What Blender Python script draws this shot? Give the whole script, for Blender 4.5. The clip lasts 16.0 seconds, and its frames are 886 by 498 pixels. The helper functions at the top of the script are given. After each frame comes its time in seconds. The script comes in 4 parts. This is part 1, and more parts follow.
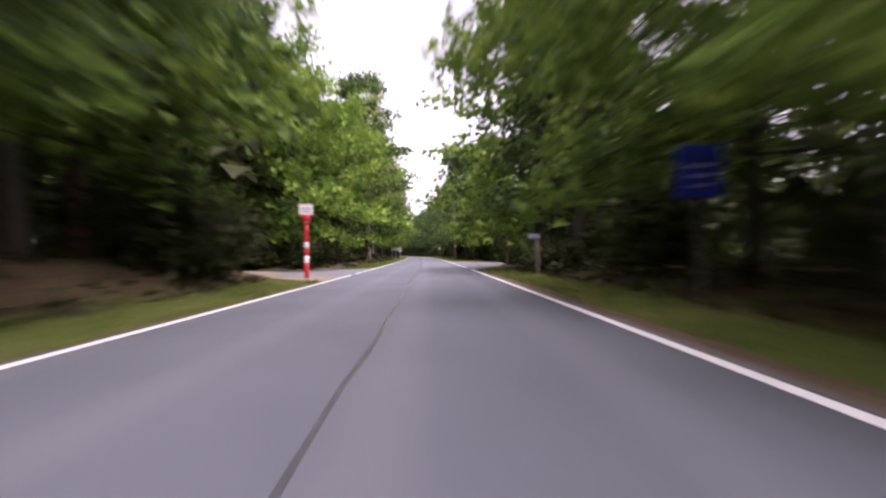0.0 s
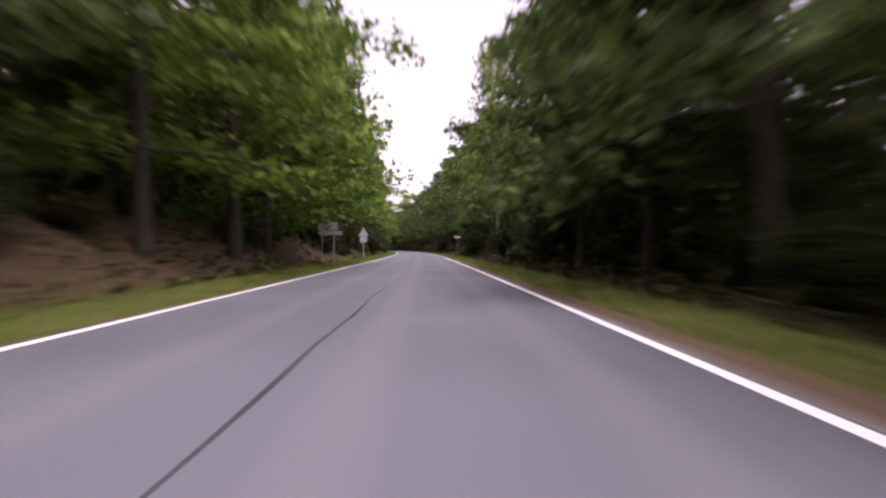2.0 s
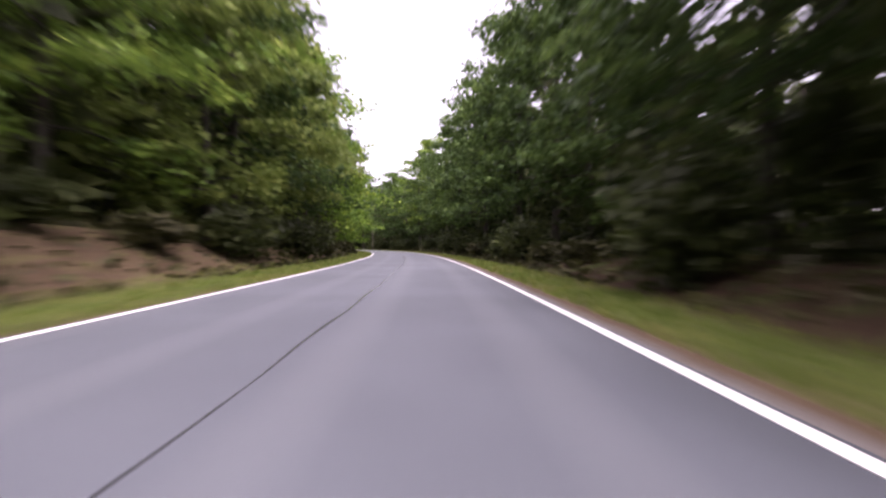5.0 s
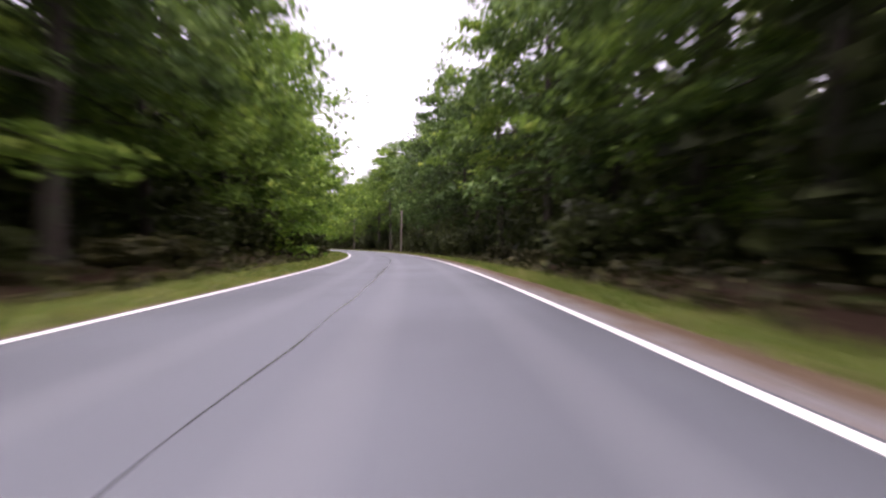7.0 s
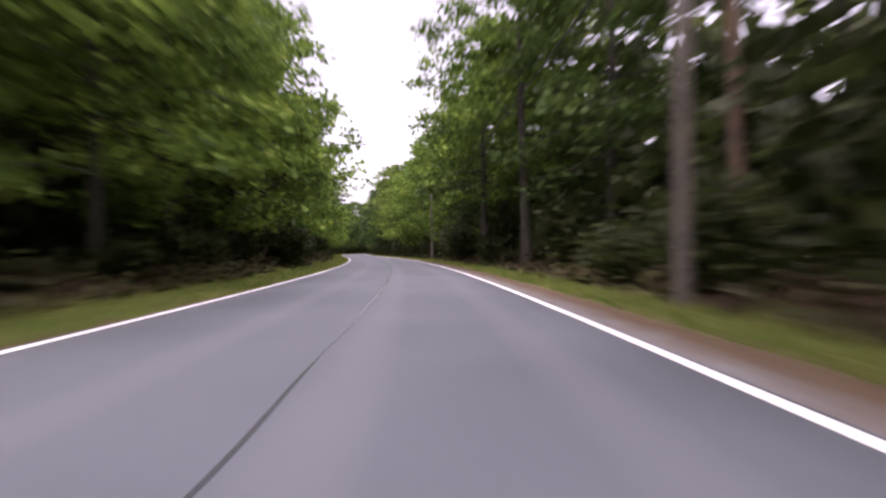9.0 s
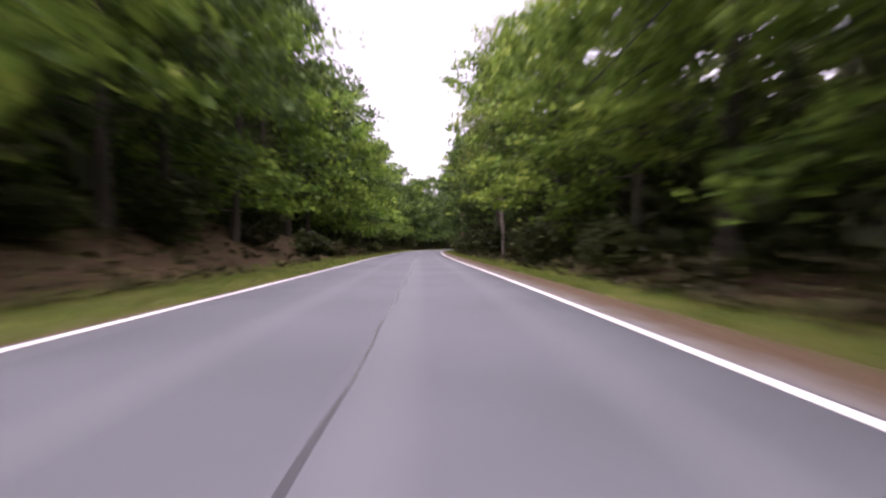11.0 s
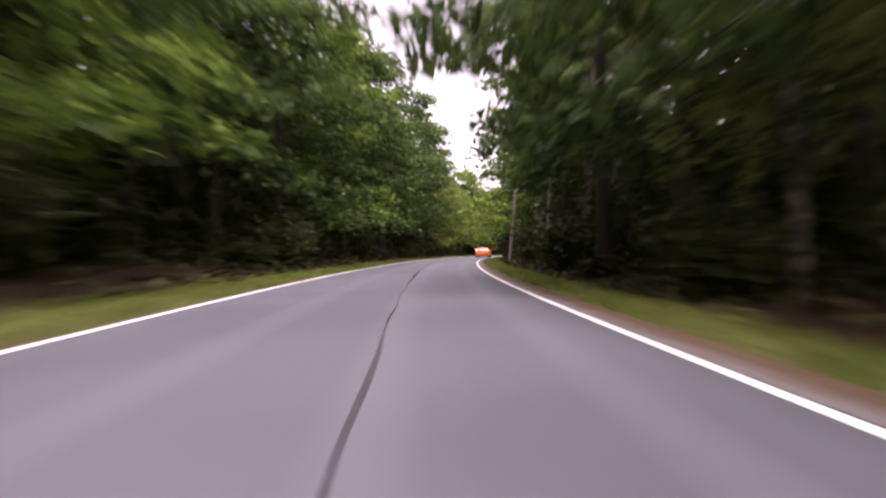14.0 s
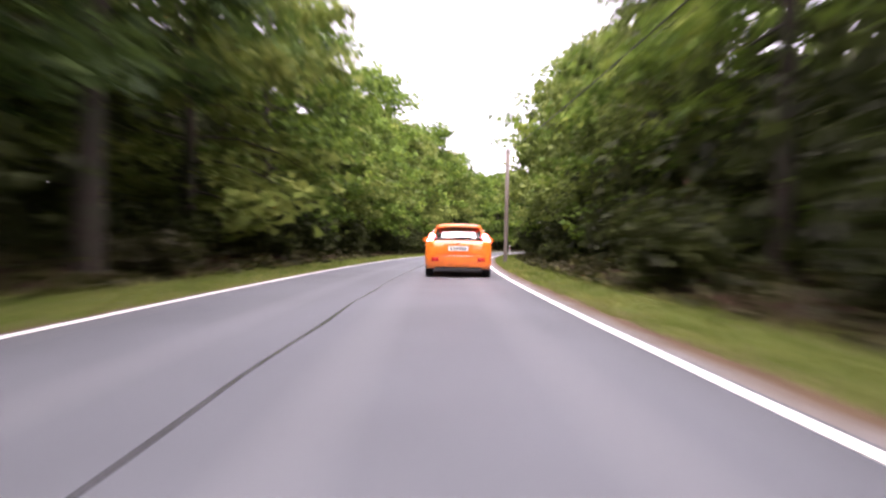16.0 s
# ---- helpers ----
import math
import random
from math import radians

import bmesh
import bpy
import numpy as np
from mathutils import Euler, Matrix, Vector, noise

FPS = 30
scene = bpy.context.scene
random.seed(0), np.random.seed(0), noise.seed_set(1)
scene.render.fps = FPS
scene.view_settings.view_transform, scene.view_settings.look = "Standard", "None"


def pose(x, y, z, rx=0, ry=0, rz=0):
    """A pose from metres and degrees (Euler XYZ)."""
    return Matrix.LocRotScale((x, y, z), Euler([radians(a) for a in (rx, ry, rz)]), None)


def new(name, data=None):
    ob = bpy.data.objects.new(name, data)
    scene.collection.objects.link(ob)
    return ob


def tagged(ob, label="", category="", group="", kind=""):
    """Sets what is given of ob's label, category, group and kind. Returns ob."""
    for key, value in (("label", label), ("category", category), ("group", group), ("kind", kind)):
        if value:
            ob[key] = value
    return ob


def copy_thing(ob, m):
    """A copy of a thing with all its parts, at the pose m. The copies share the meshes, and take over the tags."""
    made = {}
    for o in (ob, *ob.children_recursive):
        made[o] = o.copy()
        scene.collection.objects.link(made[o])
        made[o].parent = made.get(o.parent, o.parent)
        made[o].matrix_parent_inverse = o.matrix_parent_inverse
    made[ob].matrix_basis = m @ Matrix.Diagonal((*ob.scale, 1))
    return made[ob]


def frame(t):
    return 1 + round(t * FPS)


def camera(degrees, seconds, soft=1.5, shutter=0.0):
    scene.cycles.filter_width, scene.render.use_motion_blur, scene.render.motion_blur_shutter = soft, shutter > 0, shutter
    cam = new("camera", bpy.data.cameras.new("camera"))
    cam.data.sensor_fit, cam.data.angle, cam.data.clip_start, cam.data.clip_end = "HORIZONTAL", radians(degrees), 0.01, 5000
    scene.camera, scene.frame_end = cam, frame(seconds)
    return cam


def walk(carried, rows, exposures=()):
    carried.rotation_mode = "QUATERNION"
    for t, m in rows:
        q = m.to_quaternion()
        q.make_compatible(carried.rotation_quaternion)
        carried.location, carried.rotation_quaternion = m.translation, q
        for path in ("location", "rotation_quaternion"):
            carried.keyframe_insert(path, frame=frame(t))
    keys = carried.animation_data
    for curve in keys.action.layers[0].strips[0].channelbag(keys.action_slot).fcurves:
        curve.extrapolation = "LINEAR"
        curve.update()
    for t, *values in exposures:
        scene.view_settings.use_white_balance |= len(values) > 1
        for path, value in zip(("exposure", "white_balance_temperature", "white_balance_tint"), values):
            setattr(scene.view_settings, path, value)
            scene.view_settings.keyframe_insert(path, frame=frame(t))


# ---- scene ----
# The road's axis: metres along it, from the clip's start
STEP = 1.0
S_MIN, S_MAX = -60.0, 640.0
KAPPA_AT = [-10 + 19 * i for i in range(30)]
KAPPA = [0.51, 0.48, 0.26, 0.54, 0.36, 0.31, 0.68, 1.22, 1.72, 2.33, 2.97, 3.51, 3.94, 4.75, 3.56, 3.37, 2.28, 0.89, -1.83, -0.47, -2.11, -5.03, -2.81, -3.87, -5.11, -5.39, -5.32, -5.26, -5.22, -5.20]
W = 2.65                      # half the width between the edge lines

_S = np.arange(S_MIN, S_MAX + STEP, STEP)
_kap = np.interp(_S, KAPPA_AT, KAPPA) / 1000.0
_kap[_S < -10] = 0.0
_head = np.cumsum(_kap) * STEP
_head -= np.interp(0, _S, _head)
_dx, _dy = -np.sin(_head), np.cos(_head)
_X = np.concatenate([[0], np.cumsum((_dx[1:] + _dx[:-1]) / 2)]) * STEP
_Y = np.concatenate([[0], np.cumsum((_dy[1:] + _dy[:-1]) / 2)]) * STEP
_X -= np.interp(0, _S, _X)
_Y -= np.interp(0, _S, _Y)


def heading(s):
    return np.interp(s, _S, _head)


def at(s, lat):
    """Plan position s metres along the road, lat metres to its right."""
    h = heading(s)
    return np.interp(s, _S, _X) + lat * np.cos(h), np.interp(s, _S, _Y) + lat * np.sin(h)


# ---- camera: a car's front, 0.81 m over the asphalt ----
cam = camera(85.0, 16.0, soft=2.3, shutter=0.6)
ROWS = [  # seconds, x, y, pitch, lean to the right, heading
    (0.0, 0.641, 0.000, 0.583, 0.977, -1.193),
    (0.5, 0.412, 13.503, 0.572, -1.044, -1.133),
    (1.0, 0.489, 27.007, 0.349, 0.552, -1.117),
    (1.5, 0.410, 40.510, -0.103, 0.364, -1.211),
    (2.0, 0.174, 54.013, -0.042, 0.080, -0.550),
    (2.5, -0.066, 67.516, 0.033, 0.099, 0.088),
    (3.0, -0.285, 81.020, -0.224, 0.889, 0.247),
    (3.5, -0.694, 94.520, -0.056, 0.220, 0.403),
    (4.0, -1.213, 108.020, -0.240, 0.282, 1.575),
    (4.5, -1.984, 121.513, -0.273, 0.162, 2.377),
    (5.0, -2.972, 134.997, -0.305, 0.042, 3.465),
    (5.5, -4.241, 148.461, -0.338, -0.077, 4.836),
    (6.0, -5.863, 161.892, -0.371, -0.197, 6.538),
    (6.5, -7.918, 175.266, -0.403, -0.316, 8.584),
    (7.0, -10.460, 188.560, -0.332, -0.144, 10.107),
    (7.5, -13.566, 201.737, -0.167, -0.383, 12.963),
    (8.0, -17.109, 214.812, -0.221, 1.474, 16.978),
    (8.5, -21.726, 227.552, -0.595, 0.206, 19.678),
    (9.0, -26.870, 240.085, 0.211, 0.509, 22.466),
    (9.5, -32.806, 252.256, 0.084, 0.346, 25.527),
    (10.0, -39.329, 264.114, -0.043, 0.183, 28.250),
    (10.5, -46.385, 275.656, -0.170, 0.020, 30.758),
    (11.0, -53.874, 286.913, -0.298, -0.143, 32.689),
    (11.3, -58.521, 293.558, -0.374, -0.240, 33.507),
    (11.5, -61.728, 297.907, -0.291, -0.479, 33.779),
    (12.0, -69.737, 308.778, -0.299, -0.680, 34.020),
    (12.5, -77.555, 319.778, -0.339, -0.124, 33.087),
    (13.0, -85.131, 330.948, 0.289, -0.015, 30.969),
    (13.5, -92.388, 342.327, 0.004, 0.234, 29.482),
    (14.0, -99.472, 353.800, 0.284, -0.291, 27.543),
    (14.5, -105.810, 365.675, -0.560, 1.132, 24.232),
    (15.0, -111.657, 377.786, -0.675, 0.526, 22.364),
    (15.5, -117.088, 390.101, -0.197, -0.621, 20.467),
    (16.0, -121.941, 402.647, -0.336, -0.835, 17.141),
]
walk(cam, [(t, pose(x, y, 0.81, 90 + p, 0, h) @ pose(0, 0, 0, 0, 0, -lean)) for t, x, y, p, lean, h in ROWS],
     exposures=[(0.0, 1.82, 6500.0, 41.0), (0.5, 1.84, 6550.0, 42.0), (1.0, 1.68, 6500.0, 40.0), (1.5, 1.50, 6500.0, 42.0), (2.0, 1.38, 6650.0, 46.0), (2.5, 1.70, 6750.0, 45.0), (3.0, 1.55, 6750.0, 45.0), (3.5, 1.52, 6750.0, 44.0), (4.0, 1.62, 6600.0, 43.0), (6.5, 1.75, 6500.0, 37.0), (7.5, 1.72, 6600.0, 38.0), (8.0, 1.66, 6550.0, 38.0), (8.5, 1.48, 6550.0, 39.0), (9.0, 1.42, 6550.0, 39.0), (11.5, 1.65, 6600.0, 42.0), (12.0, 1.62, 6600.0, 42.0), (12.5, 1.62, 6650.0, 42.0), (13.5, 1.65, 6750.0, 42.0), (14.0, 1.72, 6950.0, 43.0), (14.5, 1.70, 7100.0, 42.0), (15.0, 1.50, 7250.0, 41.0), (15.5, 1.75, 7150.0, 38.0), (16.0, 2.15, 6750.0, 36.0)])

# ---- world and light: bright overcast evening ----
world = bpy.data.worlds.new("overcast_sky")
scene.world = world
world.use_nodes = True
wn = world.node_tree.nodes
sky = wn.new("ShaderNodeTexSky")
sky.sky_type, sky.sun_disc = "NISHITA", False
sky.sun_elevation, sky.sun_rotation = radians(66), radians(152)
sky.air_density, sky.dust_density, sky.ozone_density = 1.0, 4.0, 1.0
pale = wn.new("ShaderNodeHueSaturation")
pale.inputs["Saturation"].default_value = 0.22
world.node_tree.links.new(sky.outputs[0], pale.inputs["Color"])
world.node_tree.links.new(pale.outputs[0], wn["Background"].inputs["Color"])
wn["Background"].inputs["Strength"].default_value = 0.15
sun = new("sun", bpy.data.lights.new("sun", "SUN"))
sun.data.energy, sun.data.angle, sun.data.color = 1.5, radians(80), (1.0, 0.96, 0.91)
sun.matrix_world = pose(0, 0, 60, 24, 0, 28)


# ---- materials ----
def nodes(name):
    m = bpy.data.materials.new(name)
    m.use_nodes = True
    nt = m.node_tree
    return m, nt, nt.nodes["Principled BSDF"]


def tex(nt, kind, vec, **values):
    n = nt.nodes.new(kind)
    if vec is not None:
        nt.links.new(vec, n.inputs["Vector"])
    for key, value in values.items():
        n.inputs[key].default_value = value
    return n


def ramp(nt, fac, stops):
    n = nt.nodes.new("ShaderNodeValToRGB")
    el = n.color_ramp.elements
    while len(el) < len(stops):
        el.new(0.5)
    for e, (p, c) in zip(el, stops):
        e.position, e.color = p, (c + (1,) if len(c) == 3 else c)
    nt.links.new(fac, n.inputs[0])
    return n.outputs[0]


def mix(nt, fac, a, b, mode="MIX"):
    n = nt.nodes.new("ShaderNodeMix")
    n.data_type, n.blend_type = "RGBA", mode
    for sock, v in ((n.inputs[0], fac), (n.inputs[6], a), (n.inputs[7], b)):
        if hasattr(v, "links"):
            nt.links.new(v, sock)
        elif isinstance(v, tuple):
            sock.default_value = v + (1,) if len(v) == 3 else v
        else:
            sock.default_value = v
    return n.outputs[2]


def coords(nt):
    return nt.nodes.new("ShaderNodeTexCoord").outputs["Object"]


def bump(nt, height, bsdf, strength, distance=0.01):
    b = nt.nodes.new("ShaderNodeBump")
    b.inputs["Strength"].default_value, b.inputs["Distance"].default_value = strength, distance
    nt.links.new(height, b.inputs["Height"])
    nt.links.new(b.outputs[0], bsdf.inputs["Normal"])


def rough_mat(name, c1, c2, scale, rough=0.8, relief=0.4, metal=0.0, c3=None, scale2=None):
    """Two-scale mottled surface."""
    m, nt, p = nodes(name)
    v = coords(nt)
    a = tex(nt, "ShaderNodeTexNoise", v, Scale=scale, Detail=5.0, Roughness=0.65)
    col = ramp(nt, a.outputs[0], [(0.3, c1), (0.7, c2)])
    if c3:
        b = tex(nt, "ShaderNodeTexNoise", v, Scale=scale2 or scale / 9, Detail=3.0)
        f = ramp(nt, b.outputs[0], [(0.42, (0, 0, 0)), (0.62, (1, 1, 1))])
        col = mix(nt, f, col, c3)
    nt.links.new(col, p.inputs["Base Color"])
    p.inputs["Roughness"].default_value, p.inputs["Metallic"].default_value = rough, metal
    bump(nt, a.outputs[0], p, relief)
    return m


def plain_mat(name, c, rough=0.5, metal=0.0, coat=0.0):
    m, nt, p = nodes(name)
    v = coords(nt)
    a = tex(nt, "ShaderNodeTexNoise", v, Scale=6.0, Detail=4.0)
    dark = tuple(x * 0.85 for x in c)
    nt.links.new(ramp(nt, a.outputs[0], [(0.35, dark), (0.65, c)]), p.inputs["Base Color"])
    p.inputs["Roughness"].default_value, p.inputs["Metallic"].default_value = rough, metal
    p.inputs["Coat Weight"].default_value = coat
    return m


def glow_mat(name, c, strength):
    m, nt, p = nodes(name)
    p.inputs["Base Color"].default_value = c + (1,)
    p.inputs["Emission Color"].default_value = c + (1,)
    p.inputs["Emission Strength"].default_value = strength
    p.inputs["Roughness"].default_value = 0.2
    return m


def leaf_mat(name, stops, through_light=0.36):
    m, nt, p = nodes(name)
    geo = nt.nodes.new("ShaderNodeNewGeometry")
    obj = nt.nodes.new("ShaderNodeObjectInfo")
    v = coords(nt)
    big0 = tex(nt, "ShaderNodeTexNoise", v, Scale=0.8, Detail=2.0)
    big = nt.nodes.new("ShaderNodeMath")
    big.operation = "MULTIPLY_ADD"
    nt.links.new(big0.outputs[0], big.inputs[0])
    big.inputs[1].default_value, big.inputs[2].default_value = 1.8, -0.4
    add = nt.nodes.new("ShaderNodeMath")
    add.operation = "MULTIPLY_ADD"
    nt.links.new(geo.outputs["Random Per Island"], add.inputs[0])
    add.inputs[1].default_value = 0.45
    half = nt.nodes.new("ShaderNodeMath")
    half.operation = "MULTIPLY_ADD"
    nt.links.new(obj.outputs["Random"], half.inputs[0])
    half.inputs[1].default_value = 0.3
    nt.links.new(big.outputs[0], half.inputs[2])
    sub = nt.nodes.new("ShaderNodeMath")
    sub.operation = "SUBTRACT"
    nt.links.new(half.outputs[0], sub.inputs[0])
    sub.inputs[1].default_value = 0.38
    nt.links.new(sub.outputs[0], add.inputs[2])
    col = ramp(nt, add.outputs[0], stops)
    nt.links.new(col, p.inputs["Base Color"])
    p.inputs["Roughness"].default_value = 0.6
    p.inputs["Specular IOR Level"].default_value = 0.2
    tr = nt.nodes.new("ShaderNodeBsdfTranslucent")
    nt.links.new(mix(nt, 0.25, col, (0.25, 0.36, 0.09)), tr.inputs["Color"])
    ms = nt.nodes.new("ShaderNodeMixShader")
    ms.inputs[0].default_value = through_light
    nt.links.new(p.outputs[0], ms.inputs[1])
    nt.links.new(tr.outputs[0], ms.inputs[2])
    nt.links.new(ms.outputs[0], nt.nodes["Material Output"].inputs["Surface"])
    return m


def asphalt_mat():
    """Grey-violet asphalt, smoother along the wheel tracks, mottled and patched."""
    m, nt, p = nodes("asphalt")
    v = coords(nt)
    lat = nt.nodes.new("ShaderNodeAttribute")
    lat.attribute_name = "lat"
    fine = tex(nt, "ShaderNodeTexNoise", v, Scale=95.0, Detail=3.0, Roughness=0.7)
    stone = tex(nt, "ShaderNodeTexVoronoi", v, Scale=70.0)
    big = tex(nt, "ShaderNodeTexNoise", v, Scale=0.35, Detail=4.0)
    col = ramp(nt, fine.outputs[0], [(0.3, (0.078, 0.090, 0.101)), (0.7, (0.142, 0.160, 0.178))])
    col = mix(nt, ramp(nt, big.outputs[0], [(0.42, (0, 0, 0)), (0.62, (0.75, 0.75, 0.75))]), col, (0.083, 0.095, 0.106))
    wave = nt.nodes.new("ShaderNodeMath")
    wave.operation = "SINE"
    k = nt.nodes.new("ShaderNodeMath")
    k.operation = "MULTIPLY"
    k.inputs[1].default_value = 4.4
    nt.links.new(lat.outputs["Fac"], k.inputs[0])
    nt.links.new(k.outputs[0], wave.inputs[0])
    col = mix(nt, ramp(nt, wave.outputs[0], [(0.3, (0, 0, 0)), (1.0, (0.35, 0.35, 0.35))]), col, (0.156, 0.172, 0.184))
    nt.links.new(col, p.inputs["Base Color"])
    p.inputs["Roughness"].default_value = 0.72
    p.inputs["Specular IOR Level"].default_value = 0.4
    bump(nt, stone.outputs["Distance"], p, 0.35, 0.004)
    return m


def ground_mat():
    """Gravel at the asphalt's edge, then fallen litter, grass, the forest floor with canopy shade in its browns, and
    far off green heath; bare dry litter on the steep banks.
    """
    m, nt, p = nodes("ground")
    v = coords(nt)
    zone = nt.nodes.new("ShaderNodeAttribute")
    zone.attribute_name = "zone"
    bare = nt.nodes.new("ShaderNodeAttribute")
    bare.attribute_name = "bare"
    n1 = tex(nt, "ShaderNodeTexNoise", v, Scale=9.0, Detail=6.0, Roughness=0.7)
    n2 = tex(nt, "ShaderNodeTexNoise", v, Scale=0.8, Detail=3.0)
    n3 = tex(nt, "ShaderNodeTexVoronoi", v, Scale=28.0)
    n4 = tex(nt, "ShaderNodeTexNoise", v, Scale=2.6, Detail=5.0, Roughness=0.65)
    gravel = ramp(nt, n3.outputs["Distance"], [(0.1, (0.125, 0.122, 0.122)), (0.55, (0.190, 0.188, 0.190)), (0.9, (0.25, 0.245, 0.24))])
    gravel = mix(nt, ramp(nt, n4.outputs[0], [(0.45, (0, 0, 0)), (0.65, (0.8, 0.8, 0.8))]), gravel, (0.165, 0.125, 0.095))
    grass = ramp(nt, n1.outputs[0], [(0.3, (0.050, 0.078, 0.016)), (0.5, (0.086, 0.116, 0.026)), (0.72, (0.165, 0.15, 0.052))])
    litter = ramp(nt, n1.outputs[0], [(0.3, (0.082, 0.057, 0.034)), (0.55, (0.122, 0.088, 0.056)), (0.75, (0.185, 0.145, 0.096))])
    # floor browns darkened to stand in for the shade under the trees
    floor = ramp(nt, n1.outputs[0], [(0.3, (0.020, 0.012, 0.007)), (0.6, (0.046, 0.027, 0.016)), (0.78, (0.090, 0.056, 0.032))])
    dry = ramp(nt, n1.outputs[0], [(0.3, (0.050, 0.033, 0.021)), (0.55, (0.108, 0.074, 0.046)), (0.75, (0.20, 0.145, 0.092))])
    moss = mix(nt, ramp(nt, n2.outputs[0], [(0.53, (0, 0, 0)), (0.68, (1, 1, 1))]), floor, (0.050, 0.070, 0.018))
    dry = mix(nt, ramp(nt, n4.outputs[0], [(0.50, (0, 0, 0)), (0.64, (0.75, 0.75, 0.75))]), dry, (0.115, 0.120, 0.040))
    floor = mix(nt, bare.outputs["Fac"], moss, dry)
    wob = nt.nodes.new("ShaderNodeMath")
    wob.operation = "MULTIPLY_ADD"
    nt.links.new(n4.outputs[0], wob.inputs[0])
    wob.inputs[1].default_value = 1.1
    nt.links.new(zone.outputs["Fac"], wob.inputs[2])
    n5 = tex(nt, "ShaderNodeTexNoise", v, Scale=0.06, Detail=7.0, Roughness=0.7)
    heath = ramp(nt, n5.outputs[0], [(0.32, (0.016, 0.028, 0.009)), (0.5, (0.036, 0.056, 0.016)), (0.68, (0.070, 0.090, 0.028))])
    col = gravel
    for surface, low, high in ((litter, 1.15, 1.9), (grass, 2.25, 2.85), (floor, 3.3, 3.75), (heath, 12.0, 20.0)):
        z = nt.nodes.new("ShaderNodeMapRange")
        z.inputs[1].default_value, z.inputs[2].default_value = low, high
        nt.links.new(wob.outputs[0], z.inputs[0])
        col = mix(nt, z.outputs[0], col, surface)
    nt.links.new(col, p.inputs["Base Color"])
    p.inputs["Roughness"].default_value = 0.95
    p.inputs["Specular IOR Level"].default_value = 0.15
    bump(nt, n3.outputs["Distance"], p, 0.8, 0.03)
    return m


def paint_mat():
    m, nt, p = nodes("road_paint")
    v = coords(nt)
    a = tex(nt, "ShaderNodeTexNoise", v, Scale=22.0, Detail=5.0, Roughness=0.75)
    b = tex(nt, "ShaderNodeTexNoise", v, Scale=0.4, Detail=2.0)
    col = ramp(nt, a.outputs[0], [(0.28, (0.42, 0.41, 0.42)), (0.42, (0.80, 0.80, 0.79))])
    col = mix(nt, ramp(nt, b.outputs[0], [(0.55, (0, 0, 0)), (0.75, (0.5, 0.5, 0.5))]), col, (0.55, 0.54, 0.54))
    nt.links.new(col, p.inputs["Base Color"])
    p.inputs["Roughness"].default_value = 0.6
    return m


ASPHALT, GROUND, PAINT = asphalt_mat(), ground_mat(), paint_mat()
TAR = rough_mat("tar", (0.043, 0.047, 0.053), (0.082, 0.089, 0.098), 40, 0.26)
SIDE_ASPHALT = rough_mat("side_road", (0.090, 0.092, 0.104), (0.158, 0.160, 0.176), 60, 0.8, 0.5, c3=(0.128, 0.134, 0.148), scale2=0.5)
SAND = rough_mat("sand", (0.17, 0.135, 0.095), (0.28, 0.225, 0.160), 18, 0.95, 0.6, c3=(0.145, 0.135, 0.095), scale2=1.6)
BARK = rough_mat("bark", (0.022, 0.017, 0.013), (0.062, 0.049, 0.039), 14, 0.95, 0.9, c3=(0.040, 0.045, 0.027), scale2=2.0)
PINE_BARK = rough_mat("pine_bark", (0.10, 0.062, 0.042), (0.25, 0.150, 0.095), 12, 0.95, 0.9, c3=(0.09, 0.070, 0.055), scale2=1.0)
BIRCH_BARK = rough_mat("birch_bark", (0.12, 0.10, 0.085), (0.30, 0.26, 0.22), 7, 0.8, 0.5, c3=(0.08, 0.07, 0.06), scale2=3.0)
WOOD_POST = rough_mat("weathered_wood", (0.075, 0.058, 0.046), (0.17, 0.13, 0.105), 25, 0.9, 0.6)
SILVER_WOOD = rough_mat("silvered_wood", (0.080, 0.072, 0.064), (0.175, 0.158, 0.140), 22, 0.9, 0.6, c3=(0.15, 0.125, 0.10), scale2=1.5)
LEAF = leaf_mat("leaf", [(0.0, (0.026, 0.058, 0.010)), (0.4, (0.082, 0.155, 0.022)), (0.7, (0.155, 0.255, 0.036)), (1.0, (0.27, 0.35, 0.060))])
LEAF_FRESH = leaf_mat("fresh_leaf", [(0.0, (0.030, 0.072, 0.010)), (0.4, (0.085, 0.175, 0.019)), (0.7, (0.155, 0.265, 0.030)), (1.0, (0.26, 0.36, 0.050))], 0.40)
# Dark green foliage, lowered further to carry shade under the canopy
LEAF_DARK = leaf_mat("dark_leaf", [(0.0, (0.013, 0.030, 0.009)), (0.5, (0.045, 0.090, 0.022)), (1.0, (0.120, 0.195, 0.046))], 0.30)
LEAF_PALE = leaf_mat("pale_leaf", [(0.0, (0.060, 0.090, 0.020)), (0.5, (0.145, 0.200, 0.044)), (1.0, (0.28, 0.33, 0.085))], 0.38)
# Bracken browns, taken darker to carry the shade of the undergrowth
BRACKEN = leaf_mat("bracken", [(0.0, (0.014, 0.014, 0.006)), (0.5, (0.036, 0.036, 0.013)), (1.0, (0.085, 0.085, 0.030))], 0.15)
# Leaf greens darkened throughout to stand in for shade inside the wood
LEAF_SHADED = leaf_mat("shaded_leaf", [(0.0, (0.014, 0.018, 0.008)), (0.5, (0.036, 0.048, 0.016)), (1.0, (0.080, 0.098, 0.030))], 0.28)
